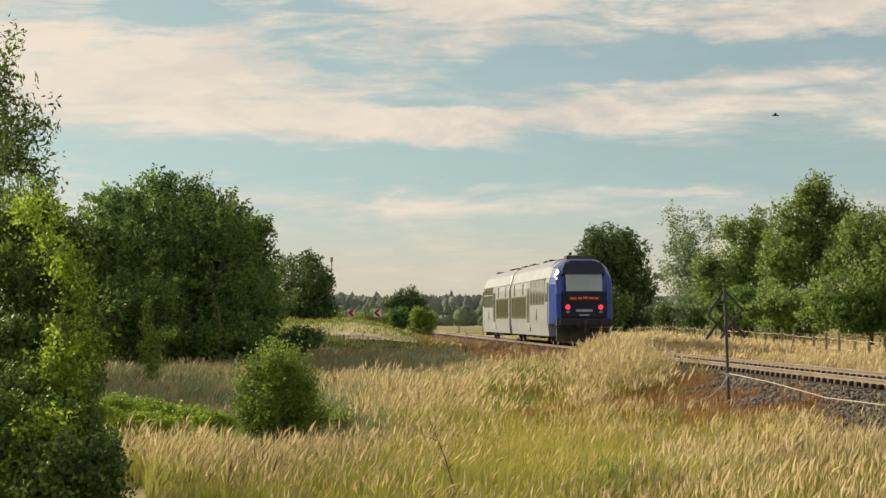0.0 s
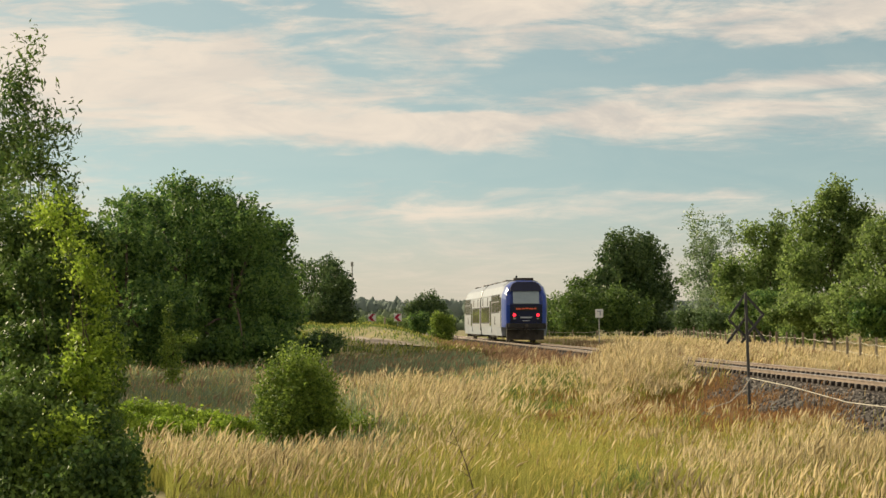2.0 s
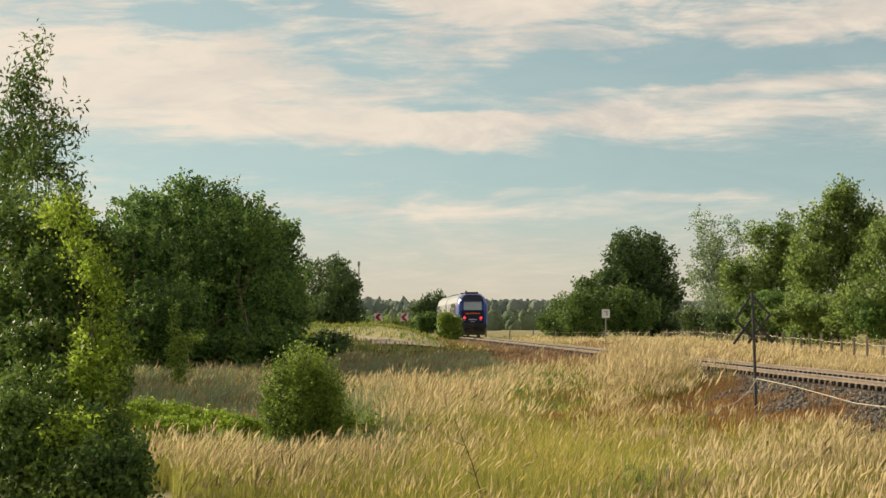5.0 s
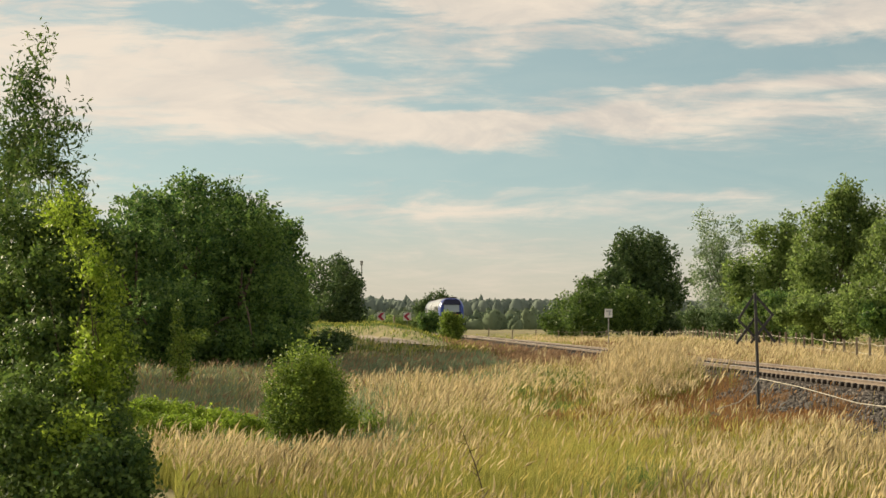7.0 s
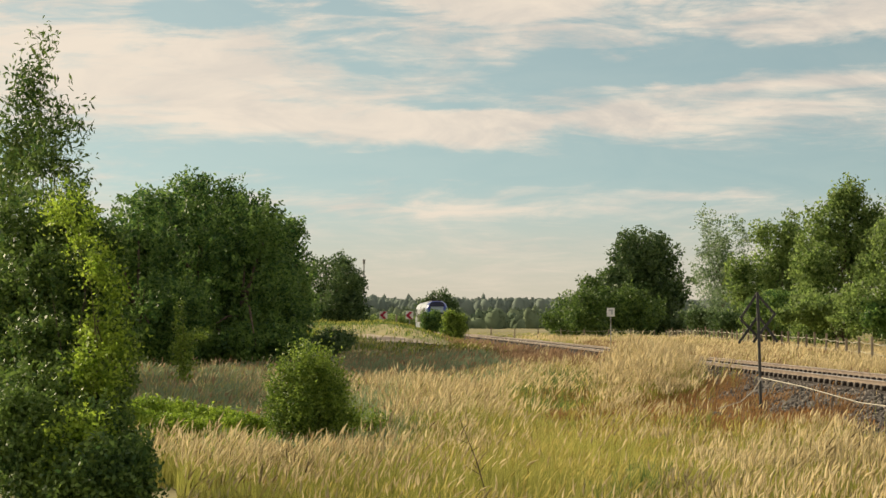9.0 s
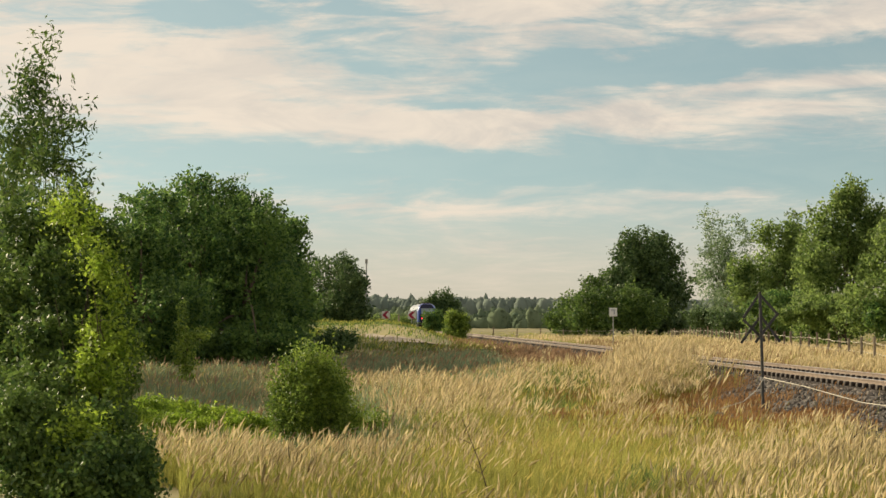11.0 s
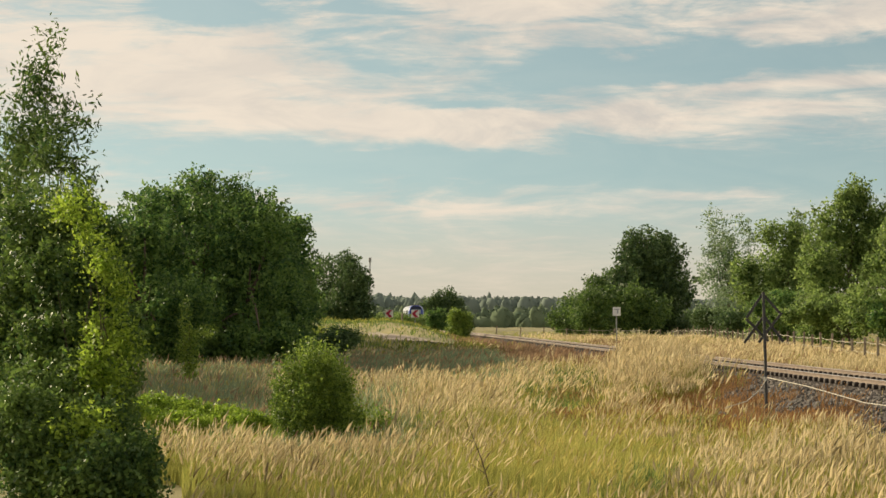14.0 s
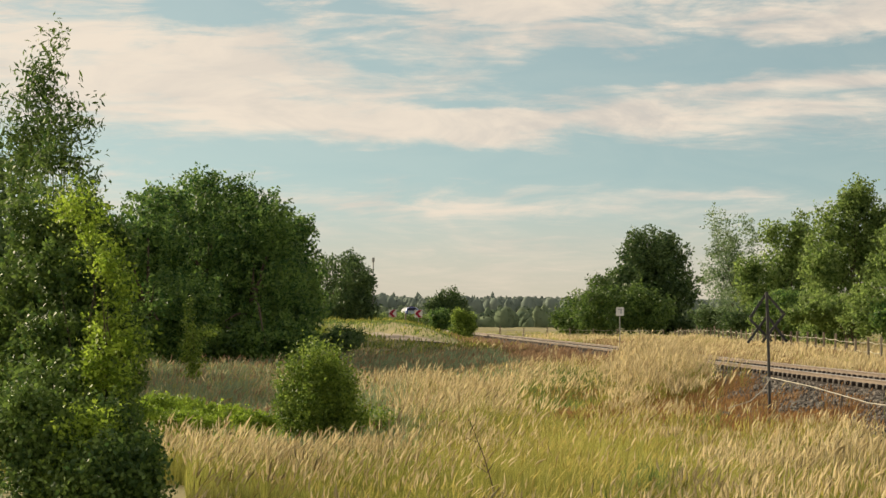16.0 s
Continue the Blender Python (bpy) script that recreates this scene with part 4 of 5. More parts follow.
plant("broadleaf_tree", "dense green tree with light-tipped shoots on its crown", "tree", [(-9.69, 96.00, 4.38, 2.04, 2.15), (-9.36, 95.00, 2.27, 2.41, 2.41), (-9.62, 93.00, 0.66, 2.36, 1.32), (-8.84, 92.00, 0.18, 1.68, 0.88)], 30000, 0.17, "leaf", 13, 0.18, "trees by the road")
plant("broadleaf_tree", "smaller dense tree at the end of the clump", "tree", [(-8.39, 100.00, 3.77, 1.32, 2.02), (-8.43, 99.00, 1.58, 1.59, 2.17), (-8.10, 98.00, 0.38, 1.15, 1.03)], 18000, 0.17, "leaf", 14, 0.13, "trees by the road")
plant("broadleaf_tree", "dark rounded tree beyond the bend of the road", "tree", [(-19.44, 297.2, 4.72, 4.71, 4.71), (-16.15, 290.0, 3.93, 2.61, 4.1), (-14.8, 288.6, 1.67, 1.89, 2.17), (-17.7, 292.9, 5.44, 3.19, 3.77), (-20.89, 297.2, 1.82, 5.08, 3.41), (-18.28, 290.0, 1.67, 3.19, 2.75)], 28000, 0.34, "leaf_dark", 15, 0.2, "trees by the road", bulge=0.88)

# two unseen trees behind the clump, added to shade the middle field
plant("broadleaf_tree", "unseen dense tree behind the clump, added for its shade", "tree", [(-13.29, 120.00, 5.11, 2.34, 2.05), (-11.43, 122.00, 3.69, 1.79, 2.08), (-13.00, 120.00, 1.89, 3.22, 2.05)], 14000, 0.24, "leaf", 16, 0.16, "trees by the road")
plant("broadleaf_tree", "unseen dense back-row tree, added for its shade", "tree", [(-13.30, 142.00, 4.40, 2.08, 1.90), (-12.08, 144.00, 3.39, 1.76, 1.93), (-13.30, 142.00, 1.63, 3.12, 1.73)], 12000, 0.26, "leaf", 17, 0.16, "trees by the road")

# one more hidden tree further back, added to widen that shade
plant("broadleaf_tree", "unseen tree behind the roadside clump, added for its shade", "tree", [(-15.55, 166.00, 3.68, 2.23, 1.82), (-13.89, 168.00, 2.89, 1.84, 1.64), (-14.74, 166.00, 1.66, 2.83, 1.21)], 9000, 0.30, "leaf", 18, 0.16, "trees by the road")

# row of unseen crowns packed behind the clump to lengthen its shadow
for k, (x, y) in enumerate(((-13.5, 106), (-13.0, 113), (-13.2, 128), (-13.6, 135), (-15.0, 151), (-16.0, 158))):
    top = 4.8 if y < 120 else 5.6
    plant("broadleaf_tree", "unseen leafy tree inside the roadside clump, added for shade", "tree", [(x, y, 2.4, 3.3, 3.4), (x - 0.6, y + 0.5, top, 2.7, 2.2)], 5500, 0.44, "leaf", 60 + k, 0.15, "trees by the road", lobes=5)

# trees across the track
plant("broadleaf_tree", "dark dense tree with an egg-shaped crown", "tree", [(21.30, 300.00, 9.60, 3.90, 3.70), (20.90, 300.00, 7.60, 4.40, 3.60), (22.50, 302.00, 6.30, 5.10, 4.60), (23.40, 300.00, 3.40, 4.60, 3.20), (20.50, 300.00, 3.20, 4.60, 3.20), (23.85, 300.00, 1.09, 4.24, 1.68)], 38000, 0.41, "leaf_dark", 21, 0.2, "trees across the track", lobes=12, bulge=0.9, twig=1.2)
plant("hawthorn_bush", "broad olive green bush sloping towards the track", "bush", [(16.44, 305.00, 2.94, 4.17, 3.72), (12.96, 302.00, 1.82, 4.12, 2.50), (19.17, 307.00, 4.08, 3.74, 3.74), (18.40, 305.00, 5.60, 2.70, 2.90), (10.39, 302.00, 1.09, 2.06, 1.47), (15.80, 300.00, 0.36, 4.90, 1.32), (12.15, 300.00, 0.21, 3.29, 0.95), (17.60, 292.00, 2.60, 4.00, 3.00), (20.40, 291.00, 1.90, 3.60, 2.60), (14.80, 293.00, 2.20, 3.60, 2.70)], 34000, 0.37, "leaf_thicket", 22, 0.10, "trees across the track")
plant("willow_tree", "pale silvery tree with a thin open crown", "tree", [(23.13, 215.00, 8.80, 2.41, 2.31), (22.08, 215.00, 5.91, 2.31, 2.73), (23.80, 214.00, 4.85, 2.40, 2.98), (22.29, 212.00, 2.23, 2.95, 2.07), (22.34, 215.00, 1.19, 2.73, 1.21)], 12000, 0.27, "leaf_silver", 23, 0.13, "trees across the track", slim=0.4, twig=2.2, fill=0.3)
plant("broadleaf_tree", "green tree with a loose uneven crown", "tree", [(25.07, 190.00, 6.78, 2.55, 2.92), (23.79, 189.00, 3.99, 3.18, 2.90), (25.36, 187.00, 2.14, 3.15, 2.10), (24.58, 188.00, 1.00, 3.16, 1.05)], 28000, 0.28, "leaf_olive", 24, 0.15, "trees across the track")
plant("broadleaf_tree", "tall green tree with spiky upper shoots", "tree", [(26.47, 168.00, 7.81, 2.58, 2.25), (26.88, 168.00, 9.86, 1.19, 1.39), (25.50, 167.00, 4.51, 3.26, 2.81), (28.52, 168.00, 6.58, 2.34, 2.83), (25.75, 166.00, 1.25, 3.24, 1.17)], 34000, 0.26, "leaf_olive", 25, 0.17, "trees across the track", twig=2.0, rise=1.1)
plant("broadleaf_tree", "spreading green tree at the pasture edge", "tree", [(25.84, 142.00, 5.44, 2.39, 2.39), (24.79, 140.00, 2.65, 3.14, 1.95), (27.86, 140.00, 4.02, 2.73, 3.14), (25.66, 141.00, 1.11, 3.16, 0.96)], 34000, 0.22, "leaf_olive", 26, 0.16, "trees across the track")
plant("broadleaf_tree", "leafy tree at the end of the row", "tree", [(28.85, 132.00, 5.48, 2.90, 2.90), (28.95, 131.00, 2.25, 2.88, 1.92)], 12000, 0.24, "leaf_olive", 27, 0.16, "trees across the track")
plant("bush", "low leafy bush under the trees", "bush", [(23.74, 158.00, 1.84, 2.70, 1.08), (26.44, 158.00, 1.84, 2.31, 1.00)], 14000, 0.23, "leaf_olive", 28, 0.06, "bushes by the pasture")
plant("bush", "leafy bush between the tree trunks", "bush", [(23.97, 180.00, 2.11, 2.63, 1.54), (25.45, 138.00, 1.46, 2.36, 0.88)], 14000, 0.26, "leaf", 41, 0.06, "bushes by the pasture")
# two trees out of view on the left, added to shade the hollow
plant("broadleaf_tree", "unseen tree added at the rim to shade the hollow", "tree", [(-16.5, 63, 1.4, 3.0, 2.8), (-17.5, 69, 2.2, 3.6, 3.4), (-15.6, 57, 0.9, 2.4, 2.2)], 11000, 0.46, "leaf_dark", 43, 0.16)
plant("broadleaf_tree", "unseen broad tree added beyond the hollow for its shade", "tree", [(-19.5, 78, 2.6, 3.8, 4.0), (-20.5, 86, 3.0, 4.0, 4.2)], 9000, 0.50, "leaf_dark", 45, 0.16)
plant("bush", "dark low bush under the trees", "bush", [(23.80, 205.00, 1.46, 2.75, 1.00), (20.99, 212.00, 1.20, 2.07, 0.78)], 9000, 0.26, "leaf_dark", 29, 0.06, "bushes by the pasture")

for k, (p, w, h) in enumerate((((-14.81, 330.00, 0.57), 1.6, 0.9), ((-12.42, 335.00, 0.64), 1.8, 0.9), ((-10.45, 332.00, 0.73), 1.7, 1.0), ((-8.24, 338.00, 0.63), 1.8, 1.0), ((-6.56, 345.00, 0.53), 1.5, 0.9))):
    plant("bush", "low dull green bush in the hedge behind the boards", "bush", [(*p, w, h), (p[0] + 0.8, p[1], p[2] - 0.5, w, h)], 2600, 0.22, "leaf_olive", 80 + k, 0.03, "hedge bushes")

# near plants
plant("willow_shrub", "tall thin willow with narrow silvery leaves", "tree", [(-6.76, 36.00, 5.45, 0.14, 0.39), (-6.94, 36.00, 4.92, 0.30, 0.40), (-6.40, 35.50, 4.62, 0.14, 0.26), (-6.62, 35.50, 4.40, 0.35, 0.29), (-6.08, 35.00, 4.27, 0.17, 0.10), (-6.65, 35.00, 3.89, 0.51, 0.38), (-6.14, 35.00, 3.72, 0.24, 0.29), (-7.24, 36.00, 4.13, 0.53, 1.05), (-6.17, 34.00, 3.24, 0.46, 0.25)], 5200, 0.105, "leaf_thicket", 31, 0.014, slim=0.32, fill=0.45, per=20, lobes=3, limbs=30, twig=1.0, rise=1.1)
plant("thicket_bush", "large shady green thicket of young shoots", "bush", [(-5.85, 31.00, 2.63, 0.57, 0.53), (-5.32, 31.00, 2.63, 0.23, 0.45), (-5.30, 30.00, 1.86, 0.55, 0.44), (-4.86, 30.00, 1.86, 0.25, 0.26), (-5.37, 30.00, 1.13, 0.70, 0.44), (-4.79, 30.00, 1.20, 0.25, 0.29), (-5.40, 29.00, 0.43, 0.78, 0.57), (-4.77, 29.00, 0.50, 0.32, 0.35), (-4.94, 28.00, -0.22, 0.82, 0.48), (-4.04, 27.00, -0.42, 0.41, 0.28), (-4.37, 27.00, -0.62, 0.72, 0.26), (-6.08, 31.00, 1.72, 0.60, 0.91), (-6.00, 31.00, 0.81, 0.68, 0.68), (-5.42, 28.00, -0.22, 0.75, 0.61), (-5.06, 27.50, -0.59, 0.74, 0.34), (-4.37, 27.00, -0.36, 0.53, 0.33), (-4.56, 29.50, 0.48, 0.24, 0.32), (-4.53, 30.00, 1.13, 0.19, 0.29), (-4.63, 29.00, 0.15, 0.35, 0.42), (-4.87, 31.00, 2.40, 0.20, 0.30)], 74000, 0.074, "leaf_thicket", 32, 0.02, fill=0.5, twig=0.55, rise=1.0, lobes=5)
# thicket tips caught by the sun, its brightness put into a lime leaf colour
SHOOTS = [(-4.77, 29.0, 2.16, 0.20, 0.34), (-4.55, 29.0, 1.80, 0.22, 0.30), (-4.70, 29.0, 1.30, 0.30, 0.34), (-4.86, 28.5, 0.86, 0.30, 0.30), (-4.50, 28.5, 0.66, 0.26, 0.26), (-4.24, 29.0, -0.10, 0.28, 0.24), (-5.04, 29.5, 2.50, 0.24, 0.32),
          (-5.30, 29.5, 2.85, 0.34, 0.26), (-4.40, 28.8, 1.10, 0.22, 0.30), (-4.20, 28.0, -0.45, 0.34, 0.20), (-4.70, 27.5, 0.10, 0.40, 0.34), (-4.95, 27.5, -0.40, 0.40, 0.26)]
plant("sunlit_edge_shoots", "thicket edge shoots with sunlight put into their yellow-green colour", "bush", SHOOTS, 6500, 0.062, "leaf_lime", 44, 0.015, fill=0.7, twig=0.7, rise=1.0, lobes=4, per=9)
plant("round_bush", "round bright green bush in the tall grass", "bush", [(-3.28, 45.00, 0.36, 0.55, 0.44), (-2.90, 45.00, 0.21, 0.42, 0.42), (-3.56, 45.00, 0.14, 0.40, 0.42), (-3.17, 45.00, -0.14, 0.79, 0.55), (-3.61, 45.00, -0.41, 0.48, 0.37), (-2.73, 45.00, -0.41, 0.48, 0.37), (-3.17, 45.00, -0.55, 0.86, 0.31)], 30000, 0.056, "leaf_bush", 33, 0.03, lobes=9, twig=1.0, rise=1.5)
plant("sapling", "slender young tree in the shaded grass", "tree", [(-9.17, 72.00, 1.54, 0.12, 0.39), (-9.24, 72.00, 1.02, 0.18, 0.28), (-9.06, 72.00, 0.45, 0.46, 0.39), (-8.53, 72.00, 0.88, 0.32, 0.18), (-9.03, 72.00, -0.04, 0.42, 0.28), (-9.10, 72.00, -0.42, 0.35, 0.28), (-9.17, 72.00, 0.66, 0.21, 0.53)], 2600, 0.085, "leaf_bush", 34, 0.02, lobes=4)
plant("bush", "low dark bush near the road", "bush", [(-6.67, 112.00, 0.33, 0.98, 0.44), (-7.48, 112.00, 0.12, 0.66, 0.27), (-6.74, 111.00, 0.07, 1.03, 0.32)], 5000, 0.12, "leaf_dark", 35, 0.03)
plant("nettle_patch", "bright green patch of nettles", "plants", [(-6.41, 47.00, -0.46, 0.69, 0.25), (-5.43, 47.00, -0.61, 0.69, 0.21), (-6.63, 45.00, -0.60, 0.50, 0.26), (-4.48, 46.00, -0.68, 0.49, 0.16), (-5.70, 45.00, -0.66, 0.77, 0.15)], 24000, 0.060, "leaf_lime", 36, 0.0, lobes=12)
plant("bush", "small leafy bush beside the round one", "bush", [(-2.10, 46.00, -0.62, 0.22, 0.16), (-1.80, 46.50, -0.70, 0.20, 0.12), (-2.35, 45.50, -0.60, 0.14, 0.22)], 1500, 0.06, "leaf_bush", 37, 0.01, twig=0.5)
plant("bush", "dense green bush at the foot of the embankment", "bush", [(-4.41, 235.00, 1.17, 1.03, 0.86), (-4.41, 235.00, 0.48, 1.15, 0.57)], 6000, 0.2, "leaf", 38, 0.05)
plant("bush", "light green bush beside the track", "bush", [(-1.95, 190.00, 1.13, 0.79, 0.83), (-1.48, 190.00, 0.85, 0.74, 0.83), (-1.67, 190.00, 0.20, 1.20, 0.65)], 9000, 0.15, "leaf_bush", 39, 0.05)
plant("broadleaf_tree", "distant dark rounded tree", "tree", [(-7.30, 470.00, 3.90, 3.20, 2.90), (-9.10, 470.00, 2.60, 2.90, 2.30), (-5.60, 470.00, 2.40, 2.60, 2.40), (-7.30, 470.00, 1.20, 4.20, 1.50)], 13000, 0.42, "leaf_dark", 40, 0.2, bulge=0.88)


def canopy(name, lumps, mat, seed, parent):
    """Treetops far off: uneven rounded heads, closed down to the ground, in one mesh."""
    rng = np.random.default_rng(seed)
    bm = bmesh.new()
    bmesh.ops.create_icosphere(bm, subdivisions=2, radius=1.0)
    unit = np.array([v.co[:] for v in bm.verts])
    tri = np.array([[v.index for v in f.verts] for f in bm.faces])
    bm.free()
    vs, fs = [], []
    for i, (x, y, z, w, h) in enumerate(lumps):
        p = rng.normal(size=(5, 3)) * 3.0
        q = rng.random(5) * 6.3
        bump = 1 + 0.07 * np.sin(unit @ p.T + q).sum(1) + 0.10 * np.clip(rng.normal(size=len(unit)), -1.5, 1.5)
        vs.append(unit * bump[:, None] * np.array([w, w, h]) + np.array([x, y, z]))
        fs.append(tri + i * len(unit))
    me = mesh_arrays(name, np.concatenate(vs), np.concatenate(fs).reshape(-1), 3, [M[mat]])
    ob = new(name, me)
    ob.parent = parent
    return tagged(ob)


def far_woods():
    rng = np.random.default_rng(77)
    par = empty("far_woods", Matrix(), "band of distant woods on the horizon with haze put into its colour", "trees", kind="stuff")
    lumps = []
    for i in range(900):
        u = -0.25 + 0.50 * (i + rng.random()) / 900
        d = rng.uniform(1150, 1350)
        top = EYE + (0.0072 + 0.0004 * math.sin(u * 55 + 1.0) + 0.0014 * float(smooth(-0.02, -0.06, u)) + rng.uniform(-0.0006, 0.0005)) * d
        lumps.append((u * d, d, (top - 6.0) / 2, rng.uniform(2.2, 5.0), (top + 6.0) / 2))
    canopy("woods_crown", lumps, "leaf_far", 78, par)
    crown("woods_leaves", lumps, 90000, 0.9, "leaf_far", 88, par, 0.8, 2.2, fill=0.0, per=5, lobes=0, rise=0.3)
    near = []
    for i in range(520):
        u = rng.uniform(-0.07, 0.24)
        d = rng.uniform(750, 1080)
        top = EYE + rng.uniform(-0.0010, 0.0042) * d
        w = rng.uniform(1.4, 3.2)
        near.append((u * d, d, (top - 5.0) / 2, w, (top + 5.0) / 2))
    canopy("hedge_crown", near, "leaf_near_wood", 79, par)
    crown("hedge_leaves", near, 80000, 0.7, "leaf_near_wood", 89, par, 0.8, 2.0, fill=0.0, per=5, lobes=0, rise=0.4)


far_woods()


# ---------------------------------------------------------------- grass
def plumes(x, y):
    """How thick the pale flowering grass stands: drifts of it across the field, with green gaps."""
    u = x / y
    off = x - (TX + TU * y)
    k = 0.10 + 0.95 * np.clip(patchy(x, y, 3.2, 8) * 0.70 + patchy(x, y, 0.9, 9) * 0.75 - 0.45, 0, 1)
    k = k + 0.70 * spot(u, y, -0.015, 57, 0.030, 13) + 0.55 * smooth(-8.5, -6.0, off) * smooth(50, 57, y) * (1 - smooth(72, 80, y))
    k = k + 0.55 * smooth(-0.015, -0.04, u) * smooth(30.0, 32.0, y) * (1 - smooth(35.5, 37.5, y)) + 0.45 * smooth(0.09, 0.12, u) * (1 - smooth(33, 39, y))
    k = k - 0.25 * (1 - smooth(26, 31, y)) * (u < 0.05) - 1.3 * spot(u, y, 0.036, 60, 0.020, 16) - 0.8 * spot(u, y, 0.072, 31, 0.010, 2.5) - 0.6 * spot(u, y, 0.105, 41, 0.012, 4)
    k = k - 0.35 * spot(u, y, 0.040, 39, 0.045, 8) - 0.5 * smooth(0.064, 0.054, u) * smooth(64, 70, y) * (off > -9)
    k = k * (1 - 0.90 * smooth(68, 78, y + 16 * (patchy(x, y, 5.0, 23) - 0.5)) * (off < -4.5))
    k = k * (1 - 0.97 * hollow(x, y)) * (1 - 0.85 * smooth(-0.05, -0.06, u) * smooth(50, 56, y) * (1 - 0.8 * spot(u, y, -0.088, 70, 0.014, 12)))
    return np.clip(k, 0.03, 1)


def patch_dry(x, y, rng):
    return rng.random(len(x)) < plumes(x, y)


def patch_green(x, y, rng):
    return rng.random(len(x)) < (1.0 - 0.70 * plumes(x, y)) * (1 - 0.95 * hollow(x, y)) * (0.25 + 1.1 * patchy(x, y, 1.7, 12))


def not_hollow(x, y, rng):
    return rng.random(len(x)) < 1 - 0.9 * hollow(x, y)


def hollow_only(x, y, rng):
    return rng.random(len(x)) < hollow(x, y)


def shade_band(x, y, rng):
    off = x - (TX + TU * y)
    return (rng.random(len(x)) < np.maximum(smooth(66, 78, y + 16 * (patchy(x, y, 5.0, 23) - 0.5)), smooth(-0.045, -0.06, x / y) * smooth(55, 60, y)) * smooth(-4.5, -6.5, off) * (0.45 + 0.8 * patchy(x, y, 4.0, 15)))


def weedy_gap(x, y, rng):
    u = x / y
    return rng.random(len(x)) < 1.2 * spot(u, y, 0.040, 66, 0.016, 10) + 1.1 * spot(u, y, 0.072, 31, 0.009, 2.2) + 1.1 * spot(u, y, 0.095, 43, 0.009, 3.5) + 0.6 * spot(u, y, -0.04, 43, 0.012, 5)


def verge(x, y, rng):
    off = x - (TX + TU * y)
    return (off > -7.0) & (off < -1.5) & (rng.random(len(x)) < smooth(50, 58, y) * (1 - 0.80 * smooth(72, 84, y)) * (1 - 0.9 * smooth(0.064, 0.052, x / y)))


def red_verge(x, y, rng):
    off = x - (TX + TU * y)
    return (off > -5.0 + 2.4 * patchy(x, y, 5.0, 17)) & (off < -1.5) & (rng.random(len(x)) < smooth(66, 76, y) * (1 - 0.6 * smooth(130, 190, y)))


def far_side(x, y, rng):
    off = x - (TX + TU * y)
    return (off > 2.6) & (rng.random(len(x)) < 0.8 * (1 - smooth(4.0, 6.5, off)) + 0.55 * smooth(0.5, 0.75, patchy(x, y, 4.0, 21)) * (1 - smooth(12, 16, off)))


def pole_foot(x, y, rng):
    off = x - (TX + TU * y)
    edge = -3.1 + 0.5 * np.sin(y * 0.9) + 0.35 * np.sin(y * 2.3 + x)
    strewn = (np.sin(x * 2.7 + y) * np.sin(y * 1.3 - x) > 0.72) & (off < -1.9)
    return (off > -6.2 + 0.9 * np.sin(y * 0.8) + 0.5 * np.sin(x * 2.0)) & ((off < edge) | strewn) & (rng.random(len(x)) < 0.35 + 0.9 * patchy(x, y, 1.5, 41)) & (y > 40 - 2 * rng.random(len(x)))


def lush_spot(x, y, rng):
    u = x / y
    return rng.random(len(x)) < 1.3 * spot(u, y, -0.135, 45, 0.028, 4.5) + 0.8 * spot(u, y, -0.105, 44, 0.02, 3) + 0.7 * spot(u, y, -0.07, 165, 0.02, 22)


def across(x, y, rng):
    return x > TX + TU * y


def road_side(x, y, rng):
    return x < TX + TU * y - 2.0


TALL = "tall straw-coloured grass with pale feathery seed heads"
GREEN = "green undergrowth of long grass blades"
meadow("tall_grass", TALL, 90000, 19, 46, 0.98, ("stalk", "head"), 51, 0.40, 0.006, 0.42, patch_dry, 0.20, 0.095, 1.0, 16)
meadow("tall_grass", TALL, 130000, 46, 84, 1.0, ("stalk", "head"), 52, 0.62, 0.008, 0.40, patch_dry, 0.24, 0.115, 1.0, 18)
meadow("tall_grass", TALL, 60000, 84, 150, 0.90, ("stalk", "head"), 53, 0.6, 0.016, 0.35, patch_dry, 0.30, 0.2, 1.0, 10)
meadow("tall_grass", "dry grass across the track", 90000, 60, 200, 0.80, ("stalk", "head"), 67, 0.45, 0.02, 0.35, across, 0.30, 0.2, 1.0, 12)
meadow("tall_grass", "distant dry grass beyond the field", 20000, 150, 420, 0.75, ("blade", "stalk"), 54, 0.25, 0.05, 0.3, across, 0.3, 0.3, 1.3)
meadow("verge_grass", "green and yellow grass along the road", 110000, 120, 420, 0.85, ("weed", "stalk"), 68, 0.30, 0.05, 0.35, road_side, 0.3, 0.25, 1.2, 6)
meadow("verge_grass", "tall pale grass along the railway verge", 190000, 50, 88, 0.95, ("stalk", "head"), 58, 0.75, 0.009, 0.38, verge, 0.24, 0.115, 1.0, 14)
meadow("verge_weeds", "reddish brown dried weeds under the rails", 200000, 64, 190, 0.80, ("rust", "rust"), 59, 0.6, 0.02, 0.4, red_verge, 0.24, 0.22, 1.0, 10)
meadow("verge_weeds", "low brown weeds on the far side of the track", 190000, 44, 150, 0.75, ("rust", "rust"), 63, 0.5, 0.016, 0.4, far_side, 0.20, 0.2, 1.0, 10)
meadow("dead_weeds", "rusty brown dead weeds at the ballast foot", 200000, 36, 66, 0.50, ("dead", "dead"), 60, 0.4, 0.012, 0.8, pole_foot, 0.10, 0.25, 1.0, 12)
meadow("yellow_grass", "yellow-green tufts of long grass", 90000, 19, 46, 0.80, ("blade", "straw"), 61, 0.15, 0.009, 0.45, patch_green, 0.16, 0.12, 1.0, 30)
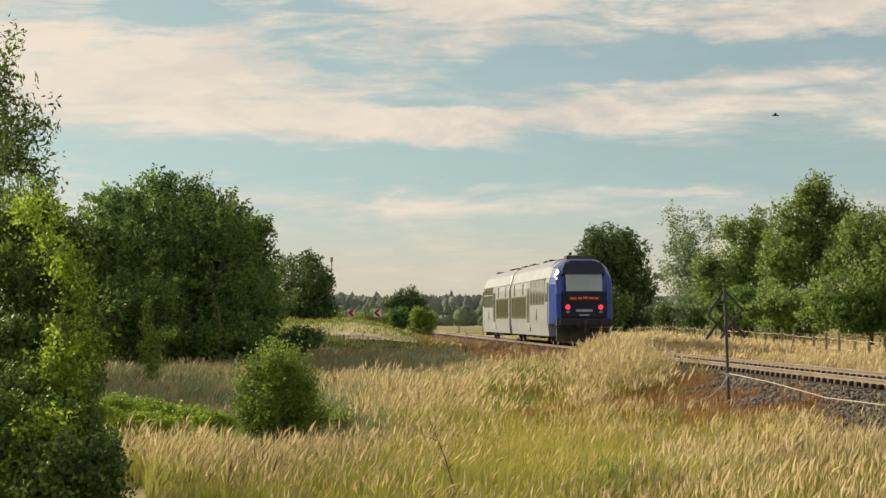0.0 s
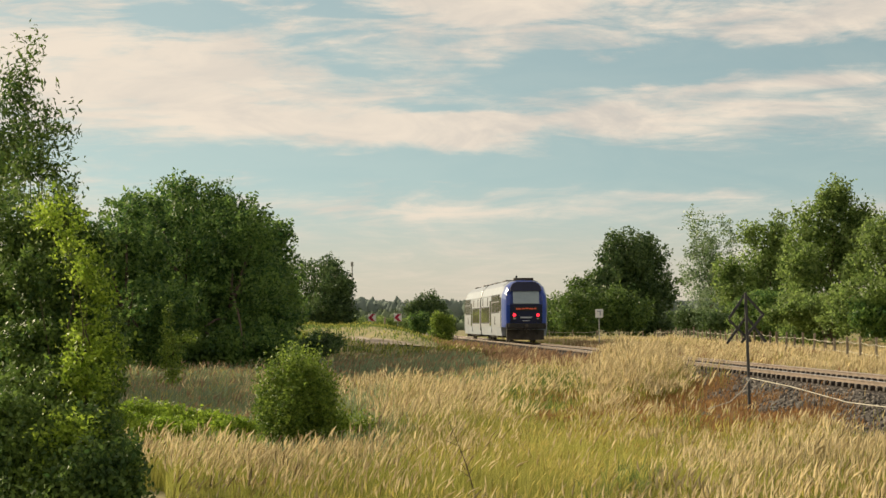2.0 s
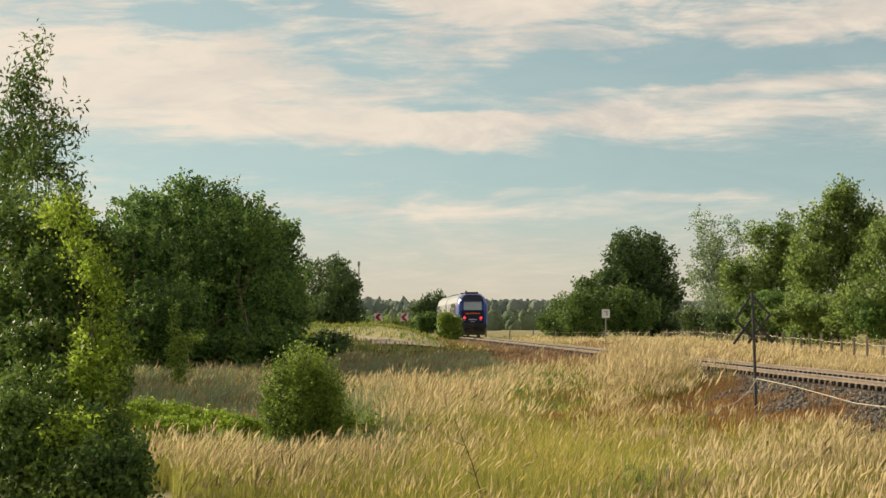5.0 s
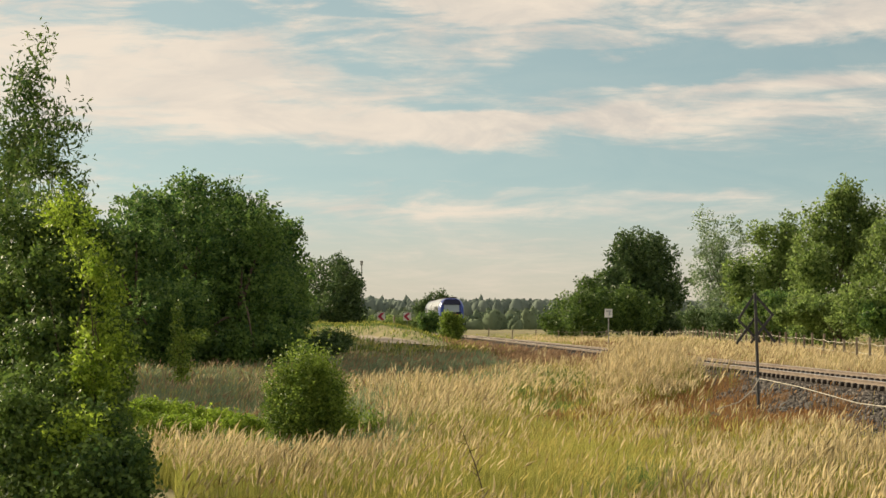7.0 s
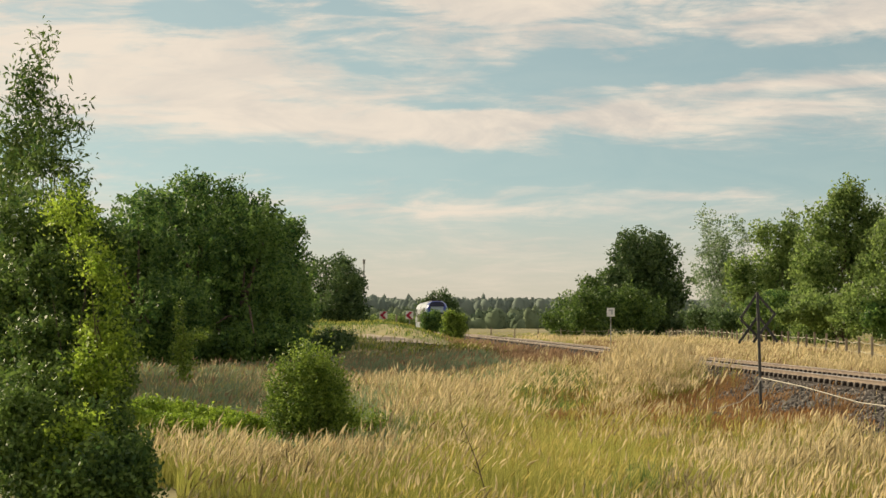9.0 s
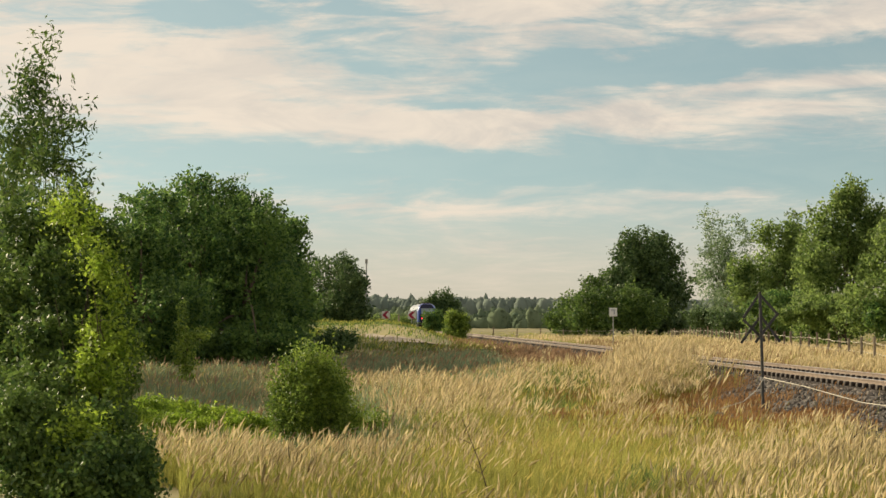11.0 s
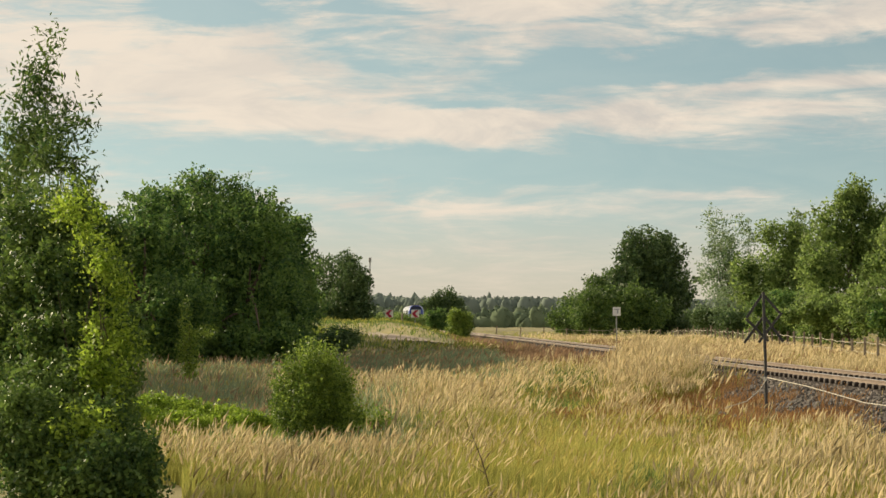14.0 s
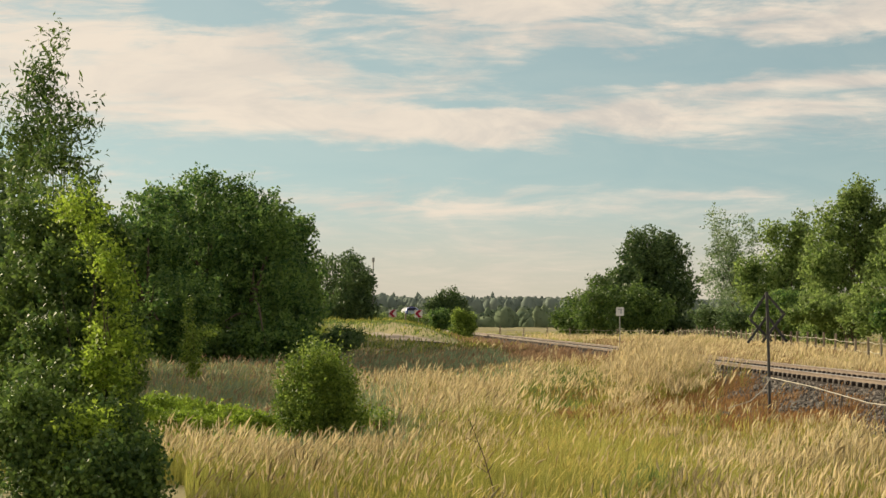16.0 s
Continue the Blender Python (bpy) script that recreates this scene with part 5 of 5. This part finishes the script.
meadow("yellow_grass", "yellow-green tufts of long grass", 76000, 46, 90, 0.75, ("blade", "straw"), 62, 0.15, 0.013, 0.45, patch_green, 0.18, 0.14, 1.0, 24)
meadow("lush_grass", "lush bright green grass in the damp hollow", 36000, 38, 56, 1.6, ("lush",), 64, 0.0, 0.016, 0.6, lush_spot, 0.1, 0.1, 1.0, 12)
meadow("lush_grass", "bright green grass on the road verge", 60000, 125, 215, 0.9, ("lush",), 65, 0.0, 0.04, 0.5, lush_spot, 0.1, 0.1, 1.0, 8)
meadow("green_grass", GREEN, 50000, 18, 46, 0.60, ("blade",), 55, 0.0, 0.012, 0.55, not_hollow)
meadow("green_grass", GREEN, 60000, 46, 90, 0.55, ("blade",), 56, 0.0, 0.018, 0.55, not_hollow)
meadow("green_weeds", "dark green weeds in the gaps of the tall grass", 90000, 27, 74, 1.0, ("weed",), 69, 0.0, 0.018, 0.7, weedy_gap, 0.1, 0.1, 1.0, 10)
# low grass where tree shade falls, toned grey-green to carry it
meadow("dull_grass", "brownish low grass with tree shade put into its grey-green", 260000, 54, 130, 0.95, ("shade_grass", "rust"), 57, 0.06, 0.022, 0.5, shade_band, 0.22, 0.16, 1.0, 8)
meadow("hollow_grass", "green and brown hollow grass with shade put into its colour", 150000, 36, 84, 1.3, ("shade_grass", "rust"), 66, 0.08, 0.014, 0.5, hollow_only, 0.18, 0.14, 1.0, 10)


# ---------------------------------------------------------------- signs, poles, fence
def chevron_sign(p):
    gz = float(ground_z(p[0], p[1]))
    ob = empty("chevron_sign", Matrix.Translation((p[0], p[1], gz)), "white board with a red chevron on a steel post", "road sign", "chevron boards on the bend")
    c = p[2] - gz
    w = 0.50
    part("post", rod([(0, 0.06, -0.2), (0, 0.06, c + w)], 0.045, 8), M["galv"], ob)
    board = part("board", box(-w, w, -0.02, 0.02, c - w, c + w, 0.01), M["sign_white"], ob)
    bars = []
    for k in (-1, 1):
        lo = [(-0.45, 0.0), (-0.02, 0.0)]
        hi = [(0.0, 0.47 * k), (0.43, 0.47 * k)]
        bars.append(loft([[(lo[0][0], -0.09, c), (lo[1][0], -0.09, c), (lo[1][0], -0.05, c), (lo[0][0], -0.05, c)],
                          [(hi[0][0], -0.09, c + hi[0][1]), (hi[1][0], -0.09, c + hi[0][1]), (hi[1][0], -0.05, c + hi[0][1]), (hi[0][0], -0.05, c + hi[0][1])]]))
    bm = joined(*bars)
    part("chevron", bm, M["sign_red"], board, "red chevron pointing along the bend")


for p in ((-11.85, 300.00, 1.53), (-8.49, 300.00, 1.53)):
    chevron_sign(p)
p = (-10.34, 305.00, 1.38)
ob = empty("marker_post", Matrix.Translation((p[0], p[1], float(ground_z(p[0], p[1])))), "short dark post between the chevron boards", "post")
part("post", rod([(0, 0, -0.2), (0, 0, p[2] - float(ground_z(p[0], p[1])) + 0.2)], 0.11, 6), M["post"], ob)

# trackside board
p = (7.61, 130.00, 1.71)
gz = float(ground_z(p[0], p[1]))
ob = empty("trackside_sign", Matrix.Translation((p[0], p[1], gz)), "small white square railway board on a thin post", "railway sign")
c = p[2] - gz
part("post", rod([(0, 0.04, -0.2), (0, 0.04, c + 0.2)], 0.03, 8), M["galv"], ob)
bd = part("board", box(-0.22, 0.22, -0.01, 0.02, c - 0.24, c + 0.24, 0.01), M["sign_white"], ob)
part("mark", joined(box(-0.12, 0.12, -0.02, -0.012, c + 0.08, c + 0.15), box(0.02, 0.10, -0.02, -0.012, c - 0.12, c + 0.08)), M["grey"], bd, "grey unreadable mark")


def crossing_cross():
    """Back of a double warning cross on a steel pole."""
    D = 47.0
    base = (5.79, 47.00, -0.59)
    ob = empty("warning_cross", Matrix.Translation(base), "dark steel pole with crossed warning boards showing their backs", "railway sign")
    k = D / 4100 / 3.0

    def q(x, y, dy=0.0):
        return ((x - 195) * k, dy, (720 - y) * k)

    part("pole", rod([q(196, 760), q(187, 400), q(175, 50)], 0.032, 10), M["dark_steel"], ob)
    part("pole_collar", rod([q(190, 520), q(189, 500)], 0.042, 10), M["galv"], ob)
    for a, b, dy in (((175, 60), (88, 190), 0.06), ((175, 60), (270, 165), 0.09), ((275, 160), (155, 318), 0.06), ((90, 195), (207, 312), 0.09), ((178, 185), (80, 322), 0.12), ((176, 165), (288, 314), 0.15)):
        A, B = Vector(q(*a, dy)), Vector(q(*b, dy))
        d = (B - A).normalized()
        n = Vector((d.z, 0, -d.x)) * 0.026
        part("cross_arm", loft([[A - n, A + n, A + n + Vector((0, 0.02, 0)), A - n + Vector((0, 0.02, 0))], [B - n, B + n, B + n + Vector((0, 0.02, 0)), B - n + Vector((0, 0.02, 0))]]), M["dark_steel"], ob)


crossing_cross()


def tape():
    a = Vector((5.79, 46.90, 0.24))
    ob = empty("barrier_tape", Matrix(), "slack pale tape strung between a pole and a stake", "tape")
    for pts in ([a, Vector((6.32, 45.00, 0.13)), Vector((7.03, 42.50, -0.09))], [a, Vector((5.58, 46.50, -0.01)), Vector((5.27, 46.00, -0.21)), Vector((4.78, 45.50, -0.33))], [Vector((7.03, 42.50, -0.09)), Vector((7.46, 41.00, -0.12)), Vector((7.86, 39.50, -0.15))]):
        bm = joined(*[rod([p, q], 0.010, 6) for p, q in zip(pts, pts[1:])])
        part("tape_length", bm, M["tape"], ob)
    s0, s1 = Vector((6.65, 43.70, -0.46)), Vector((6.74, 43.70, 0.02))
    st = empty("wooden_stake", Matrix.Translation(s0), "thin leaning wooden stake in the ballast", "stake")
    part("stake", rod([(0, 0, -0.2), s1 - s0], 0.022, 6), M["post"], st)


tape()


def fence():
    fe = empty("pasture_fence", Matrix(), "weathered post and tape fence along the pasture", "fence")
    rng = random.Random(4)
    runs = [[(15.2 + 0.018 * y, y) for y in np.arange(84.0, 238.0, 3.8)], [(1.6 + 2.4 * i, 236.0 + 0.2 * i) for i in range(8)]]
    for run in runs:
        ps = [(x, y, float(ground_z(x, y))) for x, y in run]
        for x, y, z in ps:
            h = rng.uniform(1.10, 1.35)
            part("post", rod([(x, y, z - 0.2), (x + rng.uniform(-0.08, 0.08), y, z + h)], [0.07, 0.06], 7), M["post"], fe)
        for hz in (0.60, 1.02):
            for a, b in zip(ps, ps[1:]):
                part("rail_tape", rod([(a[0], a[1] - 0.08, a[2] + hz), ((a[0] + b[0]) / 2, (a[1] + b[1]) / 2, (a[2] + b[2]) / 2 + hz - 0.06), (b[0], b[1] - 0.08, b[2] + hz)], 0.014, 5), M["tape"], fe)


fence()

def dry_stalk(base, top, seed):
    rng = random.Random(seed)
    ob = empty("dry_stalk", Matrix.Translation(base), "bare dead brown plant stalk in the grass", "dead plant", "dead stalks")
    d = Vector(top) - Vector(base)
    part("stem", rod([(0, 0, 0), d * 0.5 + Vector((0.03, 0, 0)), d], [0.011, 0.008, 0.003], 6), M["bark"], ob)
    for k in range(6):
        f = rng.uniform(0.35, 0.95)
        q = d * f
        part("twig", rod([q, q + Vector((rng.choice((-1, 1)) * rng.uniform(0.05, 0.16), 0, rng.uniform(0.06, 0.16)))], [0.005, 0.002], 5), M["bark"], ob)


dry_stalk((0.20, 30.00, -1.00), (-0.20, 30.00, 0.15), 1)
dry_stalk((5.62, 60.00, -0.52), (5.56, 60.00, 0.21), 2)
dry_stalk((5.20, 62.00, -0.25), (5.23, 62.00, 0.17), 3)

# radio mast beyond the trees
p = (-43.24, 900.00, 22.75)
gz = float(ground_z(p[0], p[1]))
ob = empty("radio_mast", Matrix.Translation((p[0], p[1], gz)), "thin grey radio mast far off", "mast")
part("mast_tube", rod([(0, 0, -0.5), (0, 0, p[2] - gz)], [0.36, 0.24], 8), M["galv"], ob)
part("antenna", box(-0.5, 0.5, -0.3, 0.3, p[2] - gz - 1.2, p[2] - gz + 0.6, 0.1), M["galv"], ob)


def insect():
    ob = empty("flying_insect", Matrix(), "small dark insect in flight", "insect")
    part("body", rod([(-0.012, 0, 0), (0, 0, 0.001), (0.013, 0, 0)], [0.0015, 0.004, 0.0015], 6), M["black"], ob)
    for sx in (-1, 1):
        part("wing", loft([[(-0.003, 0, 0.003), (0.003, 0, 0.003), (0.003, 0, 0.0035), (-0.003, 0, 0.0035)], [(-0.005, sx * 0.012, 0.007), (0.004, sx * 0.012, 0.007), (0.004, sx * 0.012, 0.0075), (-0.005, sx * 0.012, 0.0075)]]), M["galv"], ob)
    return ob


INSECT = insect()

# ---------------------------------------------------------------- what moves
def motions():
    rows = []
    for i in range(33):
        t = 0.5 * i
        y = 101.0 + 20.0 * t + 0.12 * t * t
        fall = math.degrees(math.atan(float(rail_z(y + TRAIN_LENGTH) - rail_z(y)) / TRAIN_LENGTH))
        rows.append((t, pose(TX + TU * y, y, float(rail_z(y)), fall, 0, TRACK_TURN)))
    walk(TRAIN, rows)
    # the insect crosses the view and leaves it over the left edge
    walk(INSECT, [(0, pose(*(1.15, 8.00, 2.14))), (0.1, pose(*(-0.15, 8.00, 2.49))), (0.3, pose(*(-0.31, 8.00, 2.25))), (0.4, pose(*(-1.92, 8.00, 2.77))), (1.0, pose(*(-2.51, 8.00, 2.93))), (16, pose(*(-3.29, 8.00, 3.12)))])


motions()
